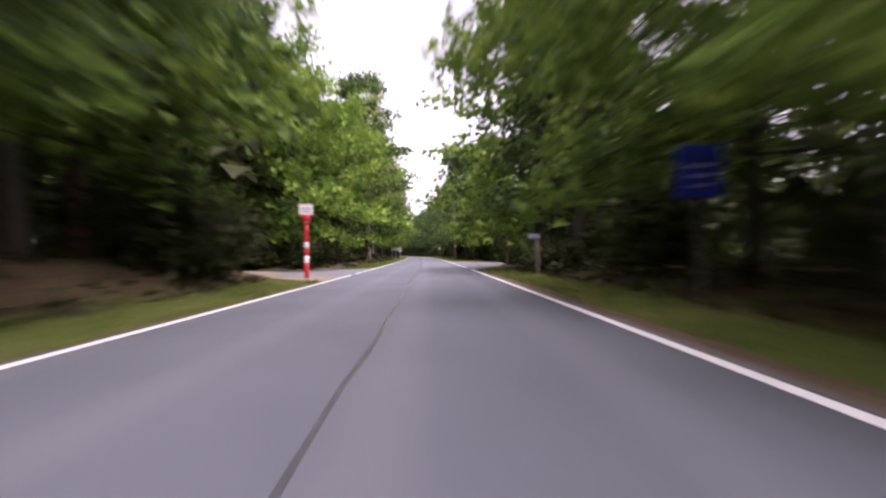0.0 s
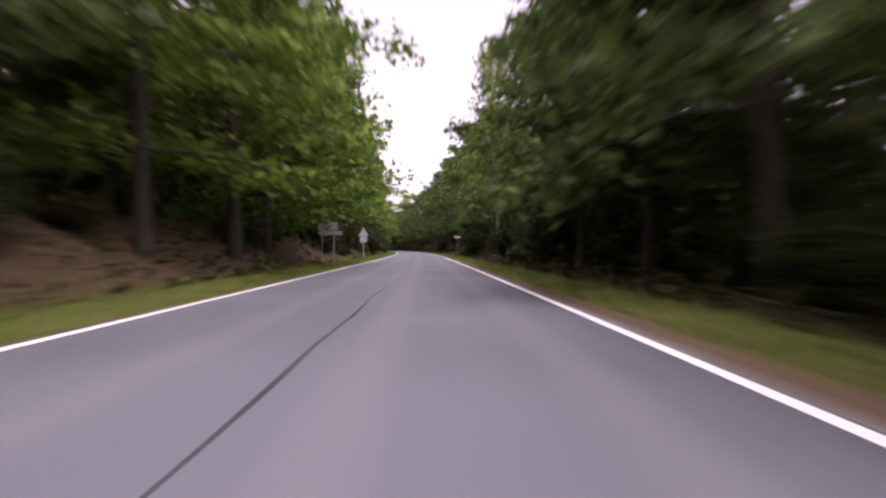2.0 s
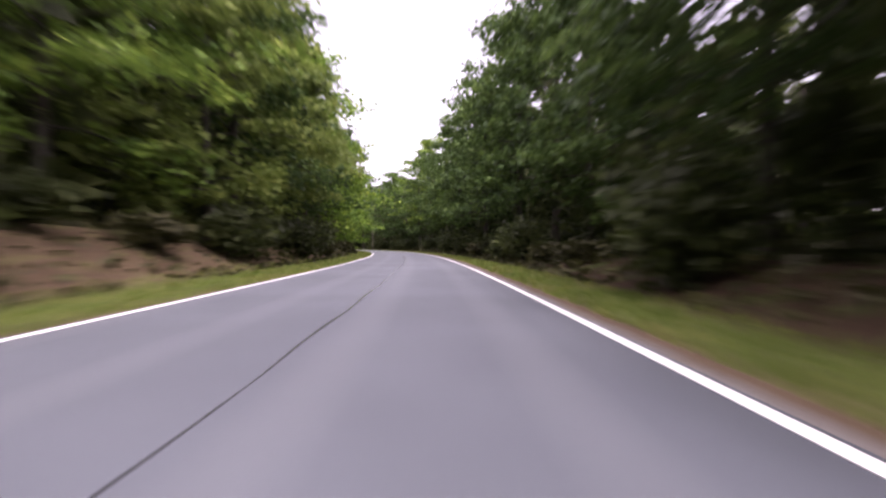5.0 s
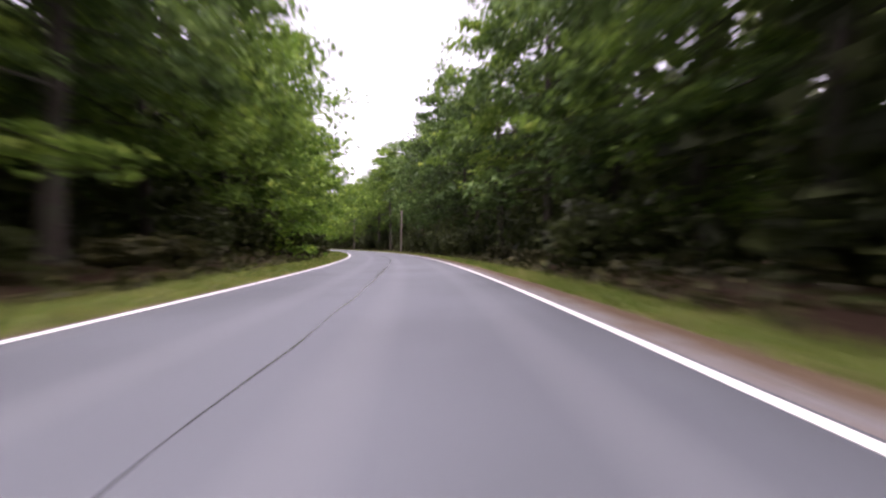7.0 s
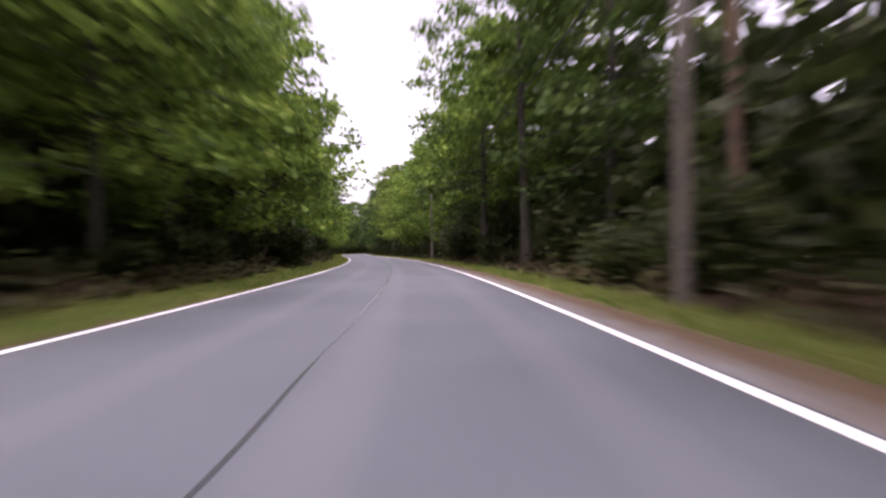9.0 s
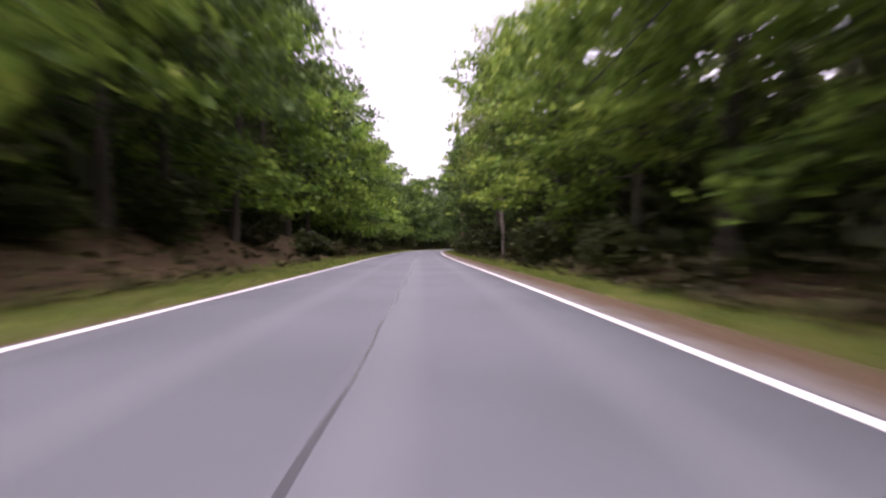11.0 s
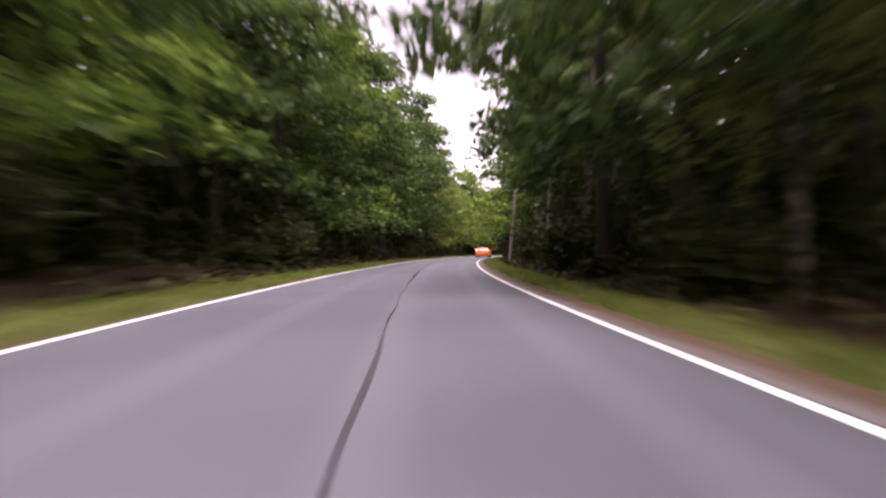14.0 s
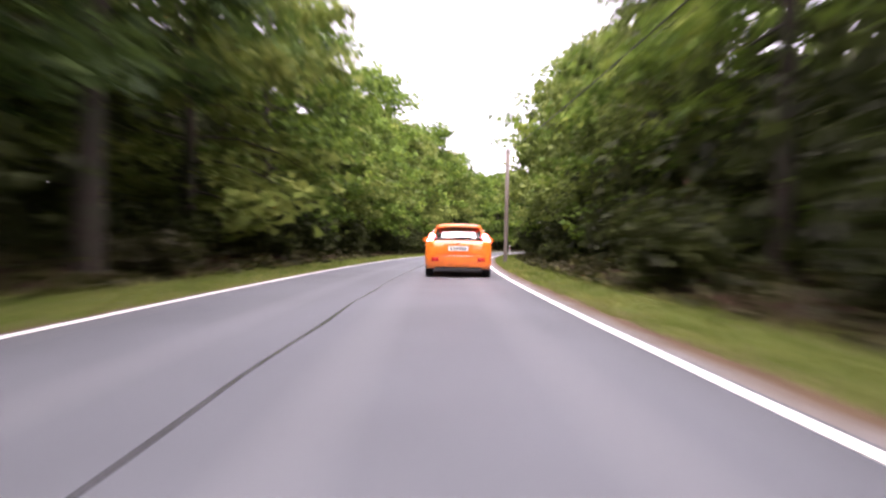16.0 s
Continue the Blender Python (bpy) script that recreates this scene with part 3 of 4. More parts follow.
def pine(seed, height, label):
    rng = np.random.default_rng(seed)
    line = trunk_line(rng, height, 0.012, 0.2)
    pieces = [tube(line, 0.19 * np.linspace(1.15, 0.2, 9), 9)]
    cs, us, vs = [], [], []
    for i in range(26):
        h = 0.55 + 0.44 * i / 26
        base = np.array([np.interp(h * height, line[:, 2], line[:, j]) for j in range(3)])
        length = (2.9 * (1 - (h - 0.55) / 0.6)) * rng.uniform(0.6, 1.15) + 0.5
        pts, rad = limb(rng, base, i * 2.4, length, rng.uniform(0.15, 0.6), 0.15, 0.05)
        pieces.append(tube(pts, rad, 3))
        for t in (0.55, 0.8, 1.0):
            c = pts[0] + (pts[-1] - pts[0]) * t
            n = 60
            q = rng.normal(size=(n, 3)) * [0.42, 0.42, 0.2]
            u, v = spray(rng, n, 0.42, 0.2)
            cs.append(c + q), us.append(u), vs.append(v * 0.45)
    for i in range(7):
        h = 0.2 + 0.05 * i
        base = np.array([np.interp(h * height, line[:, 2], line[:, j]) for j in range(3)])
        pts, rad = limb(rng, base, rng.uniform(0, 6.28), rng.uniform(0.5, 1.3), 0.1, 0.3, 0.022)
        pieces.append(tube(pts, rad, 3))
    crown = leaf_mesh("crown", np.concatenate(cs), np.concatenate(us), np.concatenate(vs), NEEDLE)
    return tree_thing("pine_tree", label, gather(pieces), PINE_BARK, crown)


def birch(seed, height, radius, label):
    """Slender trunk and hanging twigs."""
    rng = np.random.default_rng(seed)
    line = trunk_line(rng, height * 0.96, 0.02, 0.35)
    pieces = [tube(line, (0.045 + 0.0045 * height) * np.linspace(1.2, 0.1, 9), 8)]
    cs, us, vs = [], [], []
    for i in range(30):
        h = 0.30 + 0.68 * (i + rng.uniform(0, 1)) / 30
        base = np.array([np.interp(h * height, line[:, 2], line[:, j]) for j in range(3)])
        length = radius * rng.uniform(0.5, 1.1) * (1.1 - 0.75 * (h - 0.3))
        pts, rad = limb(rng, base, i * 2.4 + rng.normal(0, 0.3), length, 0.75, 0.45, 0.045)
        pieces.append(tube(pts, rad, 3))
        for t in np.linspace(0.3, 1.0, 7):
            c = pts[0] + (pts[-1] - pts[0]) * t
            c[2] = np.interp(t, np.linspace(0, 1, len(pts)), pts[:, 2])
            drop = rng.uniform(0.8, 2.3)
            n = int(22 + drop * 13)
            q = np.stack([rng.normal(0, 0.16, n), rng.normal(0, 0.16, n), -np.linspace(0, drop, n)], 1)
            u, v = spray(rng, n, 0.155, 0.0)
            u[:, 2] = -np.abs(u[:, 2]) - 0.04
            cs.append(c + q), us.append(u), vs.append(v)
    crown = leaf_mesh("crown", np.concatenate(cs), np.concatenate(us), np.concatenate(vs), LEAF_PALE)
    return tree_thing("birch_tree", label, gather(pieces), BIRCH_BARK, crown)


def shrub(seed, height, radius, material, label, count=620):
    rng = np.random.default_rng(seed)
    pieces, cs, us, vs = [], [], [], []
    for i in range(11):
        az, tilt = i * 2.4 + rng.normal(0, 0.3), rng.uniform(0.15, 0.95)
        length = height * rng.uniform(0.7, 1.1)
        t = np.linspace(0, 1, 4)
        end = np.array([math.cos(az) * radius * tilt, math.sin(az) * radius * tilt, length * (1.05 - 0.45 * tilt)])
        pts = t[:, None] * end + np.array([0, 0, 0.15]) * np.sin(t * 3.14)[:, None]
        pieces.append(tube(pts, 0.022 * (1 - 0.8 * t), 4))
        for k in (0.4, 0.65, 0.85, 1.0):
            n = count // 24
            c = end * k + [0, 0, 0.1]
            q = rng.normal(size=(n, 3)) * [0.26 * radius, 0.26 * radius, 0.13 * height]
            u, v = spray(rng, n, 0.18 + 0.03 * height, 0.4)
            cs.append(np.maximum(c + q, [-99, -99, 0.05])), us.append(u), vs.append(v)
    root = empty("shrub", Matrix.Identity(4))
    part("trunk", mesh("trunk", *gather(pieces), BARK, True), root)
    part("foliage", leaf_mesh("foliage", np.concatenate(cs), np.concatenate(us), np.concatenate(vs), material), root)
    return tagged(root, label, "shrub", "understory shrubs")


KINDS = {
    "full": broadleaf(11, 13.5, 3.9, 0.16, LEAF, "tall green broadleaf tree with foliage down to the verge", 34, 0.285, 7900),
    "full_b": broadleaf(12, 15.0, 4.2, 0.18, LEAF, "tall broadleaf tree with layered mid-green foliage", 34, 0.285, 8000),
    "fresh": broadleaf(26, 13.0, 4.0, 0.10, LEAF_FRESH, "broadleaf tree with fresh green foliage hanging low", 36, 0.27, 8200),
    "dark": broadleaf(13, 16.0, 4.0, 0.20, LEAF_DARK, "tall broadleaf tree with dark green foliage", 34, 0.285, 7900),
    "dark_b": broadleaf(14, 14.0, 3.7, 0.22, LEAF_DARK, "dark green broadleaf tree over a bare shaded trunk", 32, 0.285, 7400),
    "pale": broadleaf(15, 12.0, 3.6, 0.16, LEAF_PALE, "light green broadleaf tree with loose foliage", 30, 0.32, 7600),
    "open": broadleaf(16, 16.5, 3.8, 0.34, LEAF, "tall broadleaf tree with a long bare trunk", 28, 0.285, 7200),
    "round": broadleaf(17, 11.4, 4.2, 0.31, LEAF, "broad dome-shaped broadleaf tree beside the side road", 74, 0.25, 27000, dome=True),
    "spruce": spruce(21, 16.0, 2.7, 0.06, "tall dark spruce with drooping branches"),
    "spruce_b": spruce(22, 13.0, 2.3, 0.10, "dark green spruce at the forest edge"),
    "pine": pine(23, 17.0, "tall pine with a bare reddish trunk"),
    "birch": birch(24, 14.0, 3.0, "slender birch with hanging twigs"),
    "birch_b": birch(25, 11.5, 2.6, "slim birch with pale bark and drooping foliage"),
}
# leafy shrubs wear the darkened leaf, so their shade is in the colour
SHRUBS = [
    shrub(31, 1.1, 0.9, LEAF_SHADED, "low shrub at the forest edge, coloured dark as if shaded"),
    shrub(32, 1.7, 1.1, LEAF_SHADED, "undergrowth shrub coloured dark as if shaded"),
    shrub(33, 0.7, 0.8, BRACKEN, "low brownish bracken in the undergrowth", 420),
    shrub(34, 2.4, 1.3, LEAF_SHADED, "tall leafy shrub under the trees", 800),
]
used = set()
random.seed(3)


def plant(kind, s, lat, size=1.0, turn=None, rng=random):
    src = KINDS[kind] if isinstance(kind, str) else kind
    z = float(ground_z(s, lat)) - 0.04
    m = place(s, lat, z, rng.uniform(0, 360) if turn is None else turn)
    if src.name not in used:
        used.add(src.name)
        src.matrix_basis = m
        src.scale = (size,) * 3
        return src
    ob = copy_thing(src, m)
    ob.scale = (size, size, size * rng.uniform(0.92, 1.08))
    return ob


# Trees that stand out singly: kind, along, to the right, size, and how far they lean to the right
SINGLES = [
    ("round", 54.0, 7.6, 1.0), ("spruce", 138.0, -7.4, 1.05), ("birch_b", 386.0, 7.0, 1.0), ("birch", 90.0, 6.2, 1.15), ("full", 23.2, 5.9, 1.1), ("dark", 19.0, 6.5, 1.0), ("dark", 64.0, 9.6, 1.0), ("dark_b", 69.5, 9.8, 1.1), ("dark", 75.5, 9.0, 1.05), ("pine", 358.6, 5.2, 0.85, 3.0), ("dark_b", 61.4, 6.2, 0.98), ("full_b", 26.3, 7.4, 0.95),
    ("pine", 375.3, 5.3, 0.85), ("birch", 399.0, 7.0, 1.6), ("birch", 405.5, 6.6, 1.55), ("open", 361.0, 6.6, 0.9), ("open", 329.0, 8.0, 0.9),
    ("pine", 29.0, -10.5, 1.0), ("birch", 53.0, -5.7, 1.4), ("birch", 61.5, -6.2, 1.4), ("dark", 47.0, -6.0, 1.1), ("dark", 33.5, 12.0, 1.2), ("dark", 40.6, 11.7, 1.25), ("dark", 37.0, 13.4, 1.2), ("dark", 41.0, 15.6, 1.3), ("spruce", 35.0, 10.4, 1.05), ("spruce", 39.2, 13.2, 1.1), ("dark", 66.8, 6.8, 0.9), ("pine", 12.0, -8.0, 1.05), ("birch", 44.0, -6.3, 1.0), ("full_b", 117.0, -8.2, 1.1),
    ("spruce_b", 123.0, -7.2, 1.1), ("open", 264.0, 6.1, 0.95), ("open", 271.0, 5.7, 0.9),
]
for kind, s, lat, size, *lean in SINGLES:
    tree = plant(kind, s, lat, size, 0.0 if lean else None)
    if lean:
        tree.matrix_basis = tree.matrix_basis @ pose(0, 0, 0, 0, lean[0], 0)

# The two forest edges, tree by tree. Stretch, side, offset from the axis, kinds
# Past 446 m the pale kinds stand in for sky light on foliage
EDGES = [
    (-14, 15, -1, 7.0, "full full_b full_b dark"), (30.5, 42, -1, 6.9, "fresh"), (42, 60, -1, 6.3, "dark birch dark_b dark"), (60, 82, -1, 6.6, "full fresh full_b open full"), (82, 112, -1, 7.7, "full dark full_b dark"),
    (126, 152, -1, 8.8, "full dark full_b spruce"), (152, 200, -1, 7.3, "full fresh dark pale"), (200, 224, -1, 7.4, "full fresh full_b fresh"), (224, 244, -1, 8.3, "fresh pale full_b fresh"), (244, 262, -1, 7.4, "full fresh full_b dark"), (262, 316, -1, 7.2, "full dark full_b full"), (316, 330, -1, 7.0, "fresh dark"),
    (330, 346, -1, 6.9, "fresh full fresh"), (346, 364, -1, 6.9, "dark dark_b dark full"), (364, 392, -1, 8.8, "dark dark_b dark full", 1.1), (392, 424, -1, 7.5, "dark dark_b full", 1.15), (424, 446, -1, 6.6, "dark dark_b dark", 1.12), (446, 470, -1, 7.6, "pale full full_b", 1.0), (470, 550, -1, 7.8, "pale full pale", 1.1),
    (-14, 24, 1, 6.5, "full full_b dark birch"), (70, 104, 1, 6.6, "dark dark_b dark open"), (104, 120, 1, 7.6, "dark full dark_b"), (120, 200, 1, 7.4, "dark dark_b dark"),
    (200, 226, 1, 7.8, "dark dark_b full open"), (226, 238, 1, 7.7, "dark_b dark open dark_b"), (238, 247, 1, 6.8, "dark_b dark dark"), (253, 285, 1, 8.0, "dark dark_b open pine dark"), (285, 330, 1, 7.5, "full open dark full_b"), (330, 345, 1, 6.5, "dark dark_b open birch", 1.05), (345, 372, 1, 7.2, "dark_b open dark birch", 1.05), (372, 406, 1, 6.0, "dark_b birch dark_b dark", 1.15),
    (416, 436, 1, 7.0, "dark_b dark full_b dark", 1.08), (436, 450, 1, 8.6, "full open birch", 1.0), (450, 470, 1, 8.8, "full pale full_b pale", 1.1), (470, 530, 1, 8.4, "pale full pale", 1.25),
]
rng = random.Random(5)
for s0, s1, sgn, off, kinds, *more in EDGES:
    grow = more[0] if more else 1.0
    kinds = kinds.split()
    s = s0 + rng.uniform(0.5, 2)
    while s < s1:
        kind = kinds[rng.randrange(len(kinds))]
        lat = sgn * (off + rng.uniform(-0.7, 1.2)) + (0.5 if sgn > 0 and s > 100 else 0.0)
        if all(abs(s - q[1]) > 1.8 or q[2] * sgn < 0 for q in SINGLES):
            plant(kind, s, lat, grow * rng.uniform(0.88, 1.15), rng=rng)
        s += rng.uniform(4.0, 6.2)
# trees round the side road
for kind, s, lat, size in [("dark", 33, 13, 1.1), ("dark", 37, 16, 1.1), ("dark_b", 44.5, 17.0, 1.2), ("dark", 48.2, 20.8, 1.2), ("full", 52.5, 25.5, 1.2), ("dark", 59, 30, 1.2), ("dark", 66, 27, 1.1), ("dark", 4, -6.9, 1.2), ("full", 9.0, -7.0, 1.15), ("dark", 14.0, -7.4, 1.1), ("dark", 71, 9, 1.0),
                           ("full_b", 15.5, -13, 1.0), ("full", 30.5, -11, 1.0), ("dark", 23, -34, 1.2)]:
    plant(kind, s, lat, size, rng=rng)

# undergrowth
for i in range(300):
    s = -10 + 520 * i / 300 + rng.uniform(-1, 1)
    sgn = -1 if i % 2 else 1
    if sgn < 0 and np.interp(s, BANK_S, BANK_LEFT) > 0.6 and rng.random() < 0.2:
        continue
    if sgn > 0 and 24 < s < 50 or sgn < 0 and 15 < s < 31 or sgn > 0 and 3 < s < 9:
        continue
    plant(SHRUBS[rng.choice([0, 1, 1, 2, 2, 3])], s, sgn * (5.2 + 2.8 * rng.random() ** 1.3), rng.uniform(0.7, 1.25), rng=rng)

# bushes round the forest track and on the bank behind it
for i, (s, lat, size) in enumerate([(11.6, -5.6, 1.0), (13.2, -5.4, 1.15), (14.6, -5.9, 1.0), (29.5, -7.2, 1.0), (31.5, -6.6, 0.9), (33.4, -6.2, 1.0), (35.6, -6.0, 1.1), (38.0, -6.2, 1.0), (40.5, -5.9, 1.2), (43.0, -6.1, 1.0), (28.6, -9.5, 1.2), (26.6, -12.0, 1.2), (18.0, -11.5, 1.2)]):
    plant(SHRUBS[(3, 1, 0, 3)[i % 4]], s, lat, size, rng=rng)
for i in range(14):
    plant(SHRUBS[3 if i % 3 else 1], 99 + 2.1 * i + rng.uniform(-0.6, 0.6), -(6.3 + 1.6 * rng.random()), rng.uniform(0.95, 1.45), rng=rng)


def clearing(s, lat):
    """The corridor of the side road, kept free of trees."""
    near = np.interp(lat, [3, 5, 6.6, 7.6, 10, 16, 30], [24, 31, 37, 39, 41.5, 47, 60]) - 1.2
    return (s > near) & (s < np.interp(lat, [3, 5, 7, 10, 16, 30], [49, 48, 48.5, 51.5, 57, 70])) & (lat < 24)


def woods():
    """The wood behind the edges: trunks and foliage, too deep and dense to tell apart."""
    g = np.random.default_rng(77)
    pieces = []
    for i in range(900):
        s, sgn = g.uniform(-20, 610), g.choice([-1, 1])
        lat = sgn * g.uniform(9.5, 26)
        if sgn > 0 and clearing(s, lat) or sgn < 0 and 17 < s < 29:
            continue
        x, y = at(s, lat)
        z = float(ground_z(s, lat)) - 0.1
        h, r = g.uniform(9, 15), g.uniform(0.09, 0.2)
        if sgn > 0 and 40 < s < 62:
            h = h * 0.4
        pieces.append(tube([(x, y, z), (x + g.normal(0, 0.2), y + g.normal(0, 0.2), z + h / 2), (x + g.normal(0, 0.4), y + g.normal(0, 0.4), z + h)], [r, r * 0.75, r * 0.3], 6))
    ob = part("woods_trunks", mesh("woods_trunks", *gather(pieces), BARK, True))
    tagged(ob, "many dark trunks deep in the forest", "woods", kind="stuff")
    n_c = 15000
    s = g.uniform(-25, 625, n_c)
    sgn = g.choice([-1, 1], n_c)
    lat = sgn * (9.8 + 13 * g.random(n_c) ** 1.5)
    z = 0.4 + 13.6 * g.random(n_c) ** 0.9
    keep = ~((sgn > 0) & clearing(s, np.abs(lat))) & ~((sgn > 0) & (s > 2) & (s < 30) & (z > 8)) & ~((sgn > 0) & (s > 44) & (s < 62) & (np.abs(lat) > 10) & (z > 6)) & ~((sgn > 0) & (s > 60) & (s < 105) & (lat > 12.5) & (z > 6)) & ~((sgn > 0) & (s > 105) & (z > 6.5) & (g.random(n_c) < 0.6)) & ~((sgn < 0) & (s > 17) & (s < 29.5) & (z < 6))
    s, lat, z = s[keep], lat[keep], z[keep]
    x, y = at(s, lat)
    per = 13
    c = np.repeat(np.stack([x, y, z + ground_z(s, lat)], 1), per, 0)
    c = c + g.normal(size=c.shape) * [0.95, 0.95, 0.6]
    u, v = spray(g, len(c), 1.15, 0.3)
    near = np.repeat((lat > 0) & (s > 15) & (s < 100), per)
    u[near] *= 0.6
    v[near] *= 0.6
    ob = part("woods_foliage", leaf_mesh("woods_foliage", c, u, v, LEAF_SHADED))
    tagged(ob, "dense foliage deep in the forest, its shade put into the colour", "woods", kind="stuff")
    # low leaf layer behind the verge, added to block skylight and darken the wood
    n = 105000
    s, sgn = g.uniform(-15, 560, n), g.choice([-1, 1], n, p=[0.42, 0.58])
    d = 6.3 + 7.0 * g.random(n) ** 1.3
    bank = np.where(sgn < 0, np.interp(s, BANK_S, BANK_LEFT), np.interp(s, BANK_S, BANK_RIGHT))
    keep = ~((sgn > 0) & clearing(s, d)) & ~((sgn > 0) & (s > 24) & (s < 56) & (d < 10)) & ~((sgn < 0) & (s > 14) & (s < 31)) & (d > 6.3 + 1.5 * np.clip(bank, 0, 2))
    clump = np.sin(s * 1.3 + 2 * sgn) * np.sin(s * 0.47 + d * 0.8)
    keep &= clump > -0.55
    s, lat = s[keep], (sgn * d)[keep]
    x, y = at(s, lat)
    c = np.stack([x, y, ground_z(s, lat) + 0.05 + 4.6 * g.random(len(s)) ** 1.4], 1)
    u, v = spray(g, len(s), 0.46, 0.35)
    ob = part("saplings", leaf_mesh("saplings", c, u, v, LEAF_SHADED))
    tagged(ob, "dark leaf layer added behind the verge to deepen its shade", "undergrowth", kind="stuff")
    # thicket beyond the side road
    n = 26000
    s, d = g.uniform(24, 84, n), g.uniform(7.8, 32, n)
    keep = ~clearing(s, d) & ~((np.abs(s - 55) < 5) & (d < 11))
    s, d = s[keep], d[keep]
    x, y = at(s, d)
    c = np.stack([x, y, ground_z(s, d) + 0.1 + 5.5 * g.random(len(s)) ** 1.2], 1)
    u, v = spray(g, len(s), 0.55, 0.35)
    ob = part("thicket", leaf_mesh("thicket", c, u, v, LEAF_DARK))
    tagged(ob, "dense dark thicket round the side road", "undergrowth", kind="stuff")
    # the deepest layer
    n = 70000
    s, sgn = g.uniform(-45, 640, n), g.choice([-1, 1], n)
    lat = sgn * g.uniform(20, 42, n)
    z = -0.3 + 15.5 * g.random(n)
    keep = ~((sgn > 0) & (s > 28) & (s < 115) & (z > 6.5)) & ~((sgn > 0) & (s > 5) & (s < 30) & (z > 9)) & ~((sgn > 0) & (s > 110) & (z > 7.5) & (g.random(n) < 0.55))
    s, lat, z = s[keep], lat[keep], z[keep]
    x, y = at(s, lat)
    c = np.stack([x, y, z], 1)
    near = (sgn[keep] > 0) & (s > 15) & (s < 110)
    more = np.repeat(c[near], 5, 0)
    c = np.concatenate([c[~near], more + g.normal(size=more.shape) * [1.6, 1.6, 0.9]])
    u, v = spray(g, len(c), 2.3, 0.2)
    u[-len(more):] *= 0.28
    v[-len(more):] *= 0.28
    ob = part("far_foliage", leaf_mesh("far_foliage", c, u, v, LEAF_SHADED))
    tagged(ob, "foliage of the distant forest, its shade put into the colour", "woods", kind="stuff")
    # their dark browns hold the shade under the trees
    # ferns and seedlings over the forest floor
    n = 90000
    s, sgn = g.uniform(-12, 520, n), g.choice([-1, 1], n)
    d = 4.5 + 7 * g.random(n) ** 1.4
    patch = np.sin(s * 0.9 + sgn) * np.sin(s * 0.37 + d) + np.sin(s * 0.13) * 0.6
    bare = (sgn < 0) & (np.interp(s, BANK_S, BANK_LEFT) > 0.6) & (g.random(n) < 0.35)
    keep = (patch > -0.35) & ~bare & ~((sgn > 0) & (s > 24) & (s < 56)) & ~((sgn < 0) & (s > 15) & (s < 31))
    s, lat = s[keep], (sgn * d)[keep]
    x, y = at(s, lat)
    c = np.stack([x, y, ground_z(s, lat) + 0.04 + 0.5 * g.random(len(s)) ** 2 * np.clip((np.abs(lat) - 4.3) / 1.5, 0.15, 1)], 1)
    u, v = spray(g, len(c), 0.22, 0.5)
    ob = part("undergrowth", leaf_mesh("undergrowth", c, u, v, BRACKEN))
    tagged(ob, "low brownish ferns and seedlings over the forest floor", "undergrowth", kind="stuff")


woods()


def grass():
    g = np.random.default_rng(78)
    n = 125000
    s = -6 + 490 * g.random(n)
    sgn = g.choice([-1, 1], n)
    _, near, far = verge(s, sgn)
    d = near - 0.08 + (far + 0.35 - near) * g.random(n) ** 1.2
    lat = sgn * d
    keep = ~((sgn > 0) & (s > 24) & (s < np.interp(d, [2.9, 3.4, 3.9, 4.4, 5.0, 6.0], [54, 49, 47.2, 46.4, 45.8, 45.6])) & (d < 9)) & ~((sgn < 0) & (s > 15.5) & (s < 30))
    s, lat = s[keep], lat[keep]
    x, y = at(s, lat)
    h = 0.05 + 0.13 * g.random(len(s)) ** 2
    c = np.stack([x, y, ground_z(s, lat) + h * 0.48], 1)
    u = np.stack([g.normal(0, 0.35, len(s)) * h, g.normal(0, 0.35, len(s)) * h, h], 1)
    a = g.uniform(0, 6.28, len(s))
    w = np.stack([np.cos(a), np.sin(a), 0 * a], 1) * (0.035 + 0.03 * g.random(len(s)))[:, None]
    ob = part("verge_grass", leaf_mesh("verge_grass", c, u, w, GRASS))
    tagged(ob, "short yellow-green grass along both road verges", "grass", kind="stuff")


grass()


# ---- the car ahead ----
ORANGE = plain_mat("orange_paint", (0.98, 0.215, 0.020), 0.30, 0.0, 0.8)
RUBBER = plain_mat("rubber", (0.018, 0.018, 0.019), 0.85)
BLACK = plain_mat("black_plastic", (0.025, 0.025, 0.027), 0.5)
ALLOY = plain_mat("alloy", (0.45, 0.45, 0.47), 0.35, 0.9)
GLASS = plain_mat("dark_glass", (0.02, 0.022, 0.025), 0.04, 0.0, 1.0)
GLASS.node_tree.nodes["Principled BSDF"].inputs["IOR"].default_value = 2.4
TAIL = glow_mat("tail_lamp", (1.0, 0.12, 0.12), 8.0)
BRAKE = plain_mat("unlit_red_lens", (0.30, 0.012, 0.010), 0.2)
RED = plain_mat("red_reflector", (0.55, 0.02, 0.02), 0.25)
PLATE = plain_mat("plate_white", (0.85, 0.85, 0.83), 0.4)
CHROME = plain_mat("chrome", (0.7, 0.7, 0.7), 0.15, 1.0)


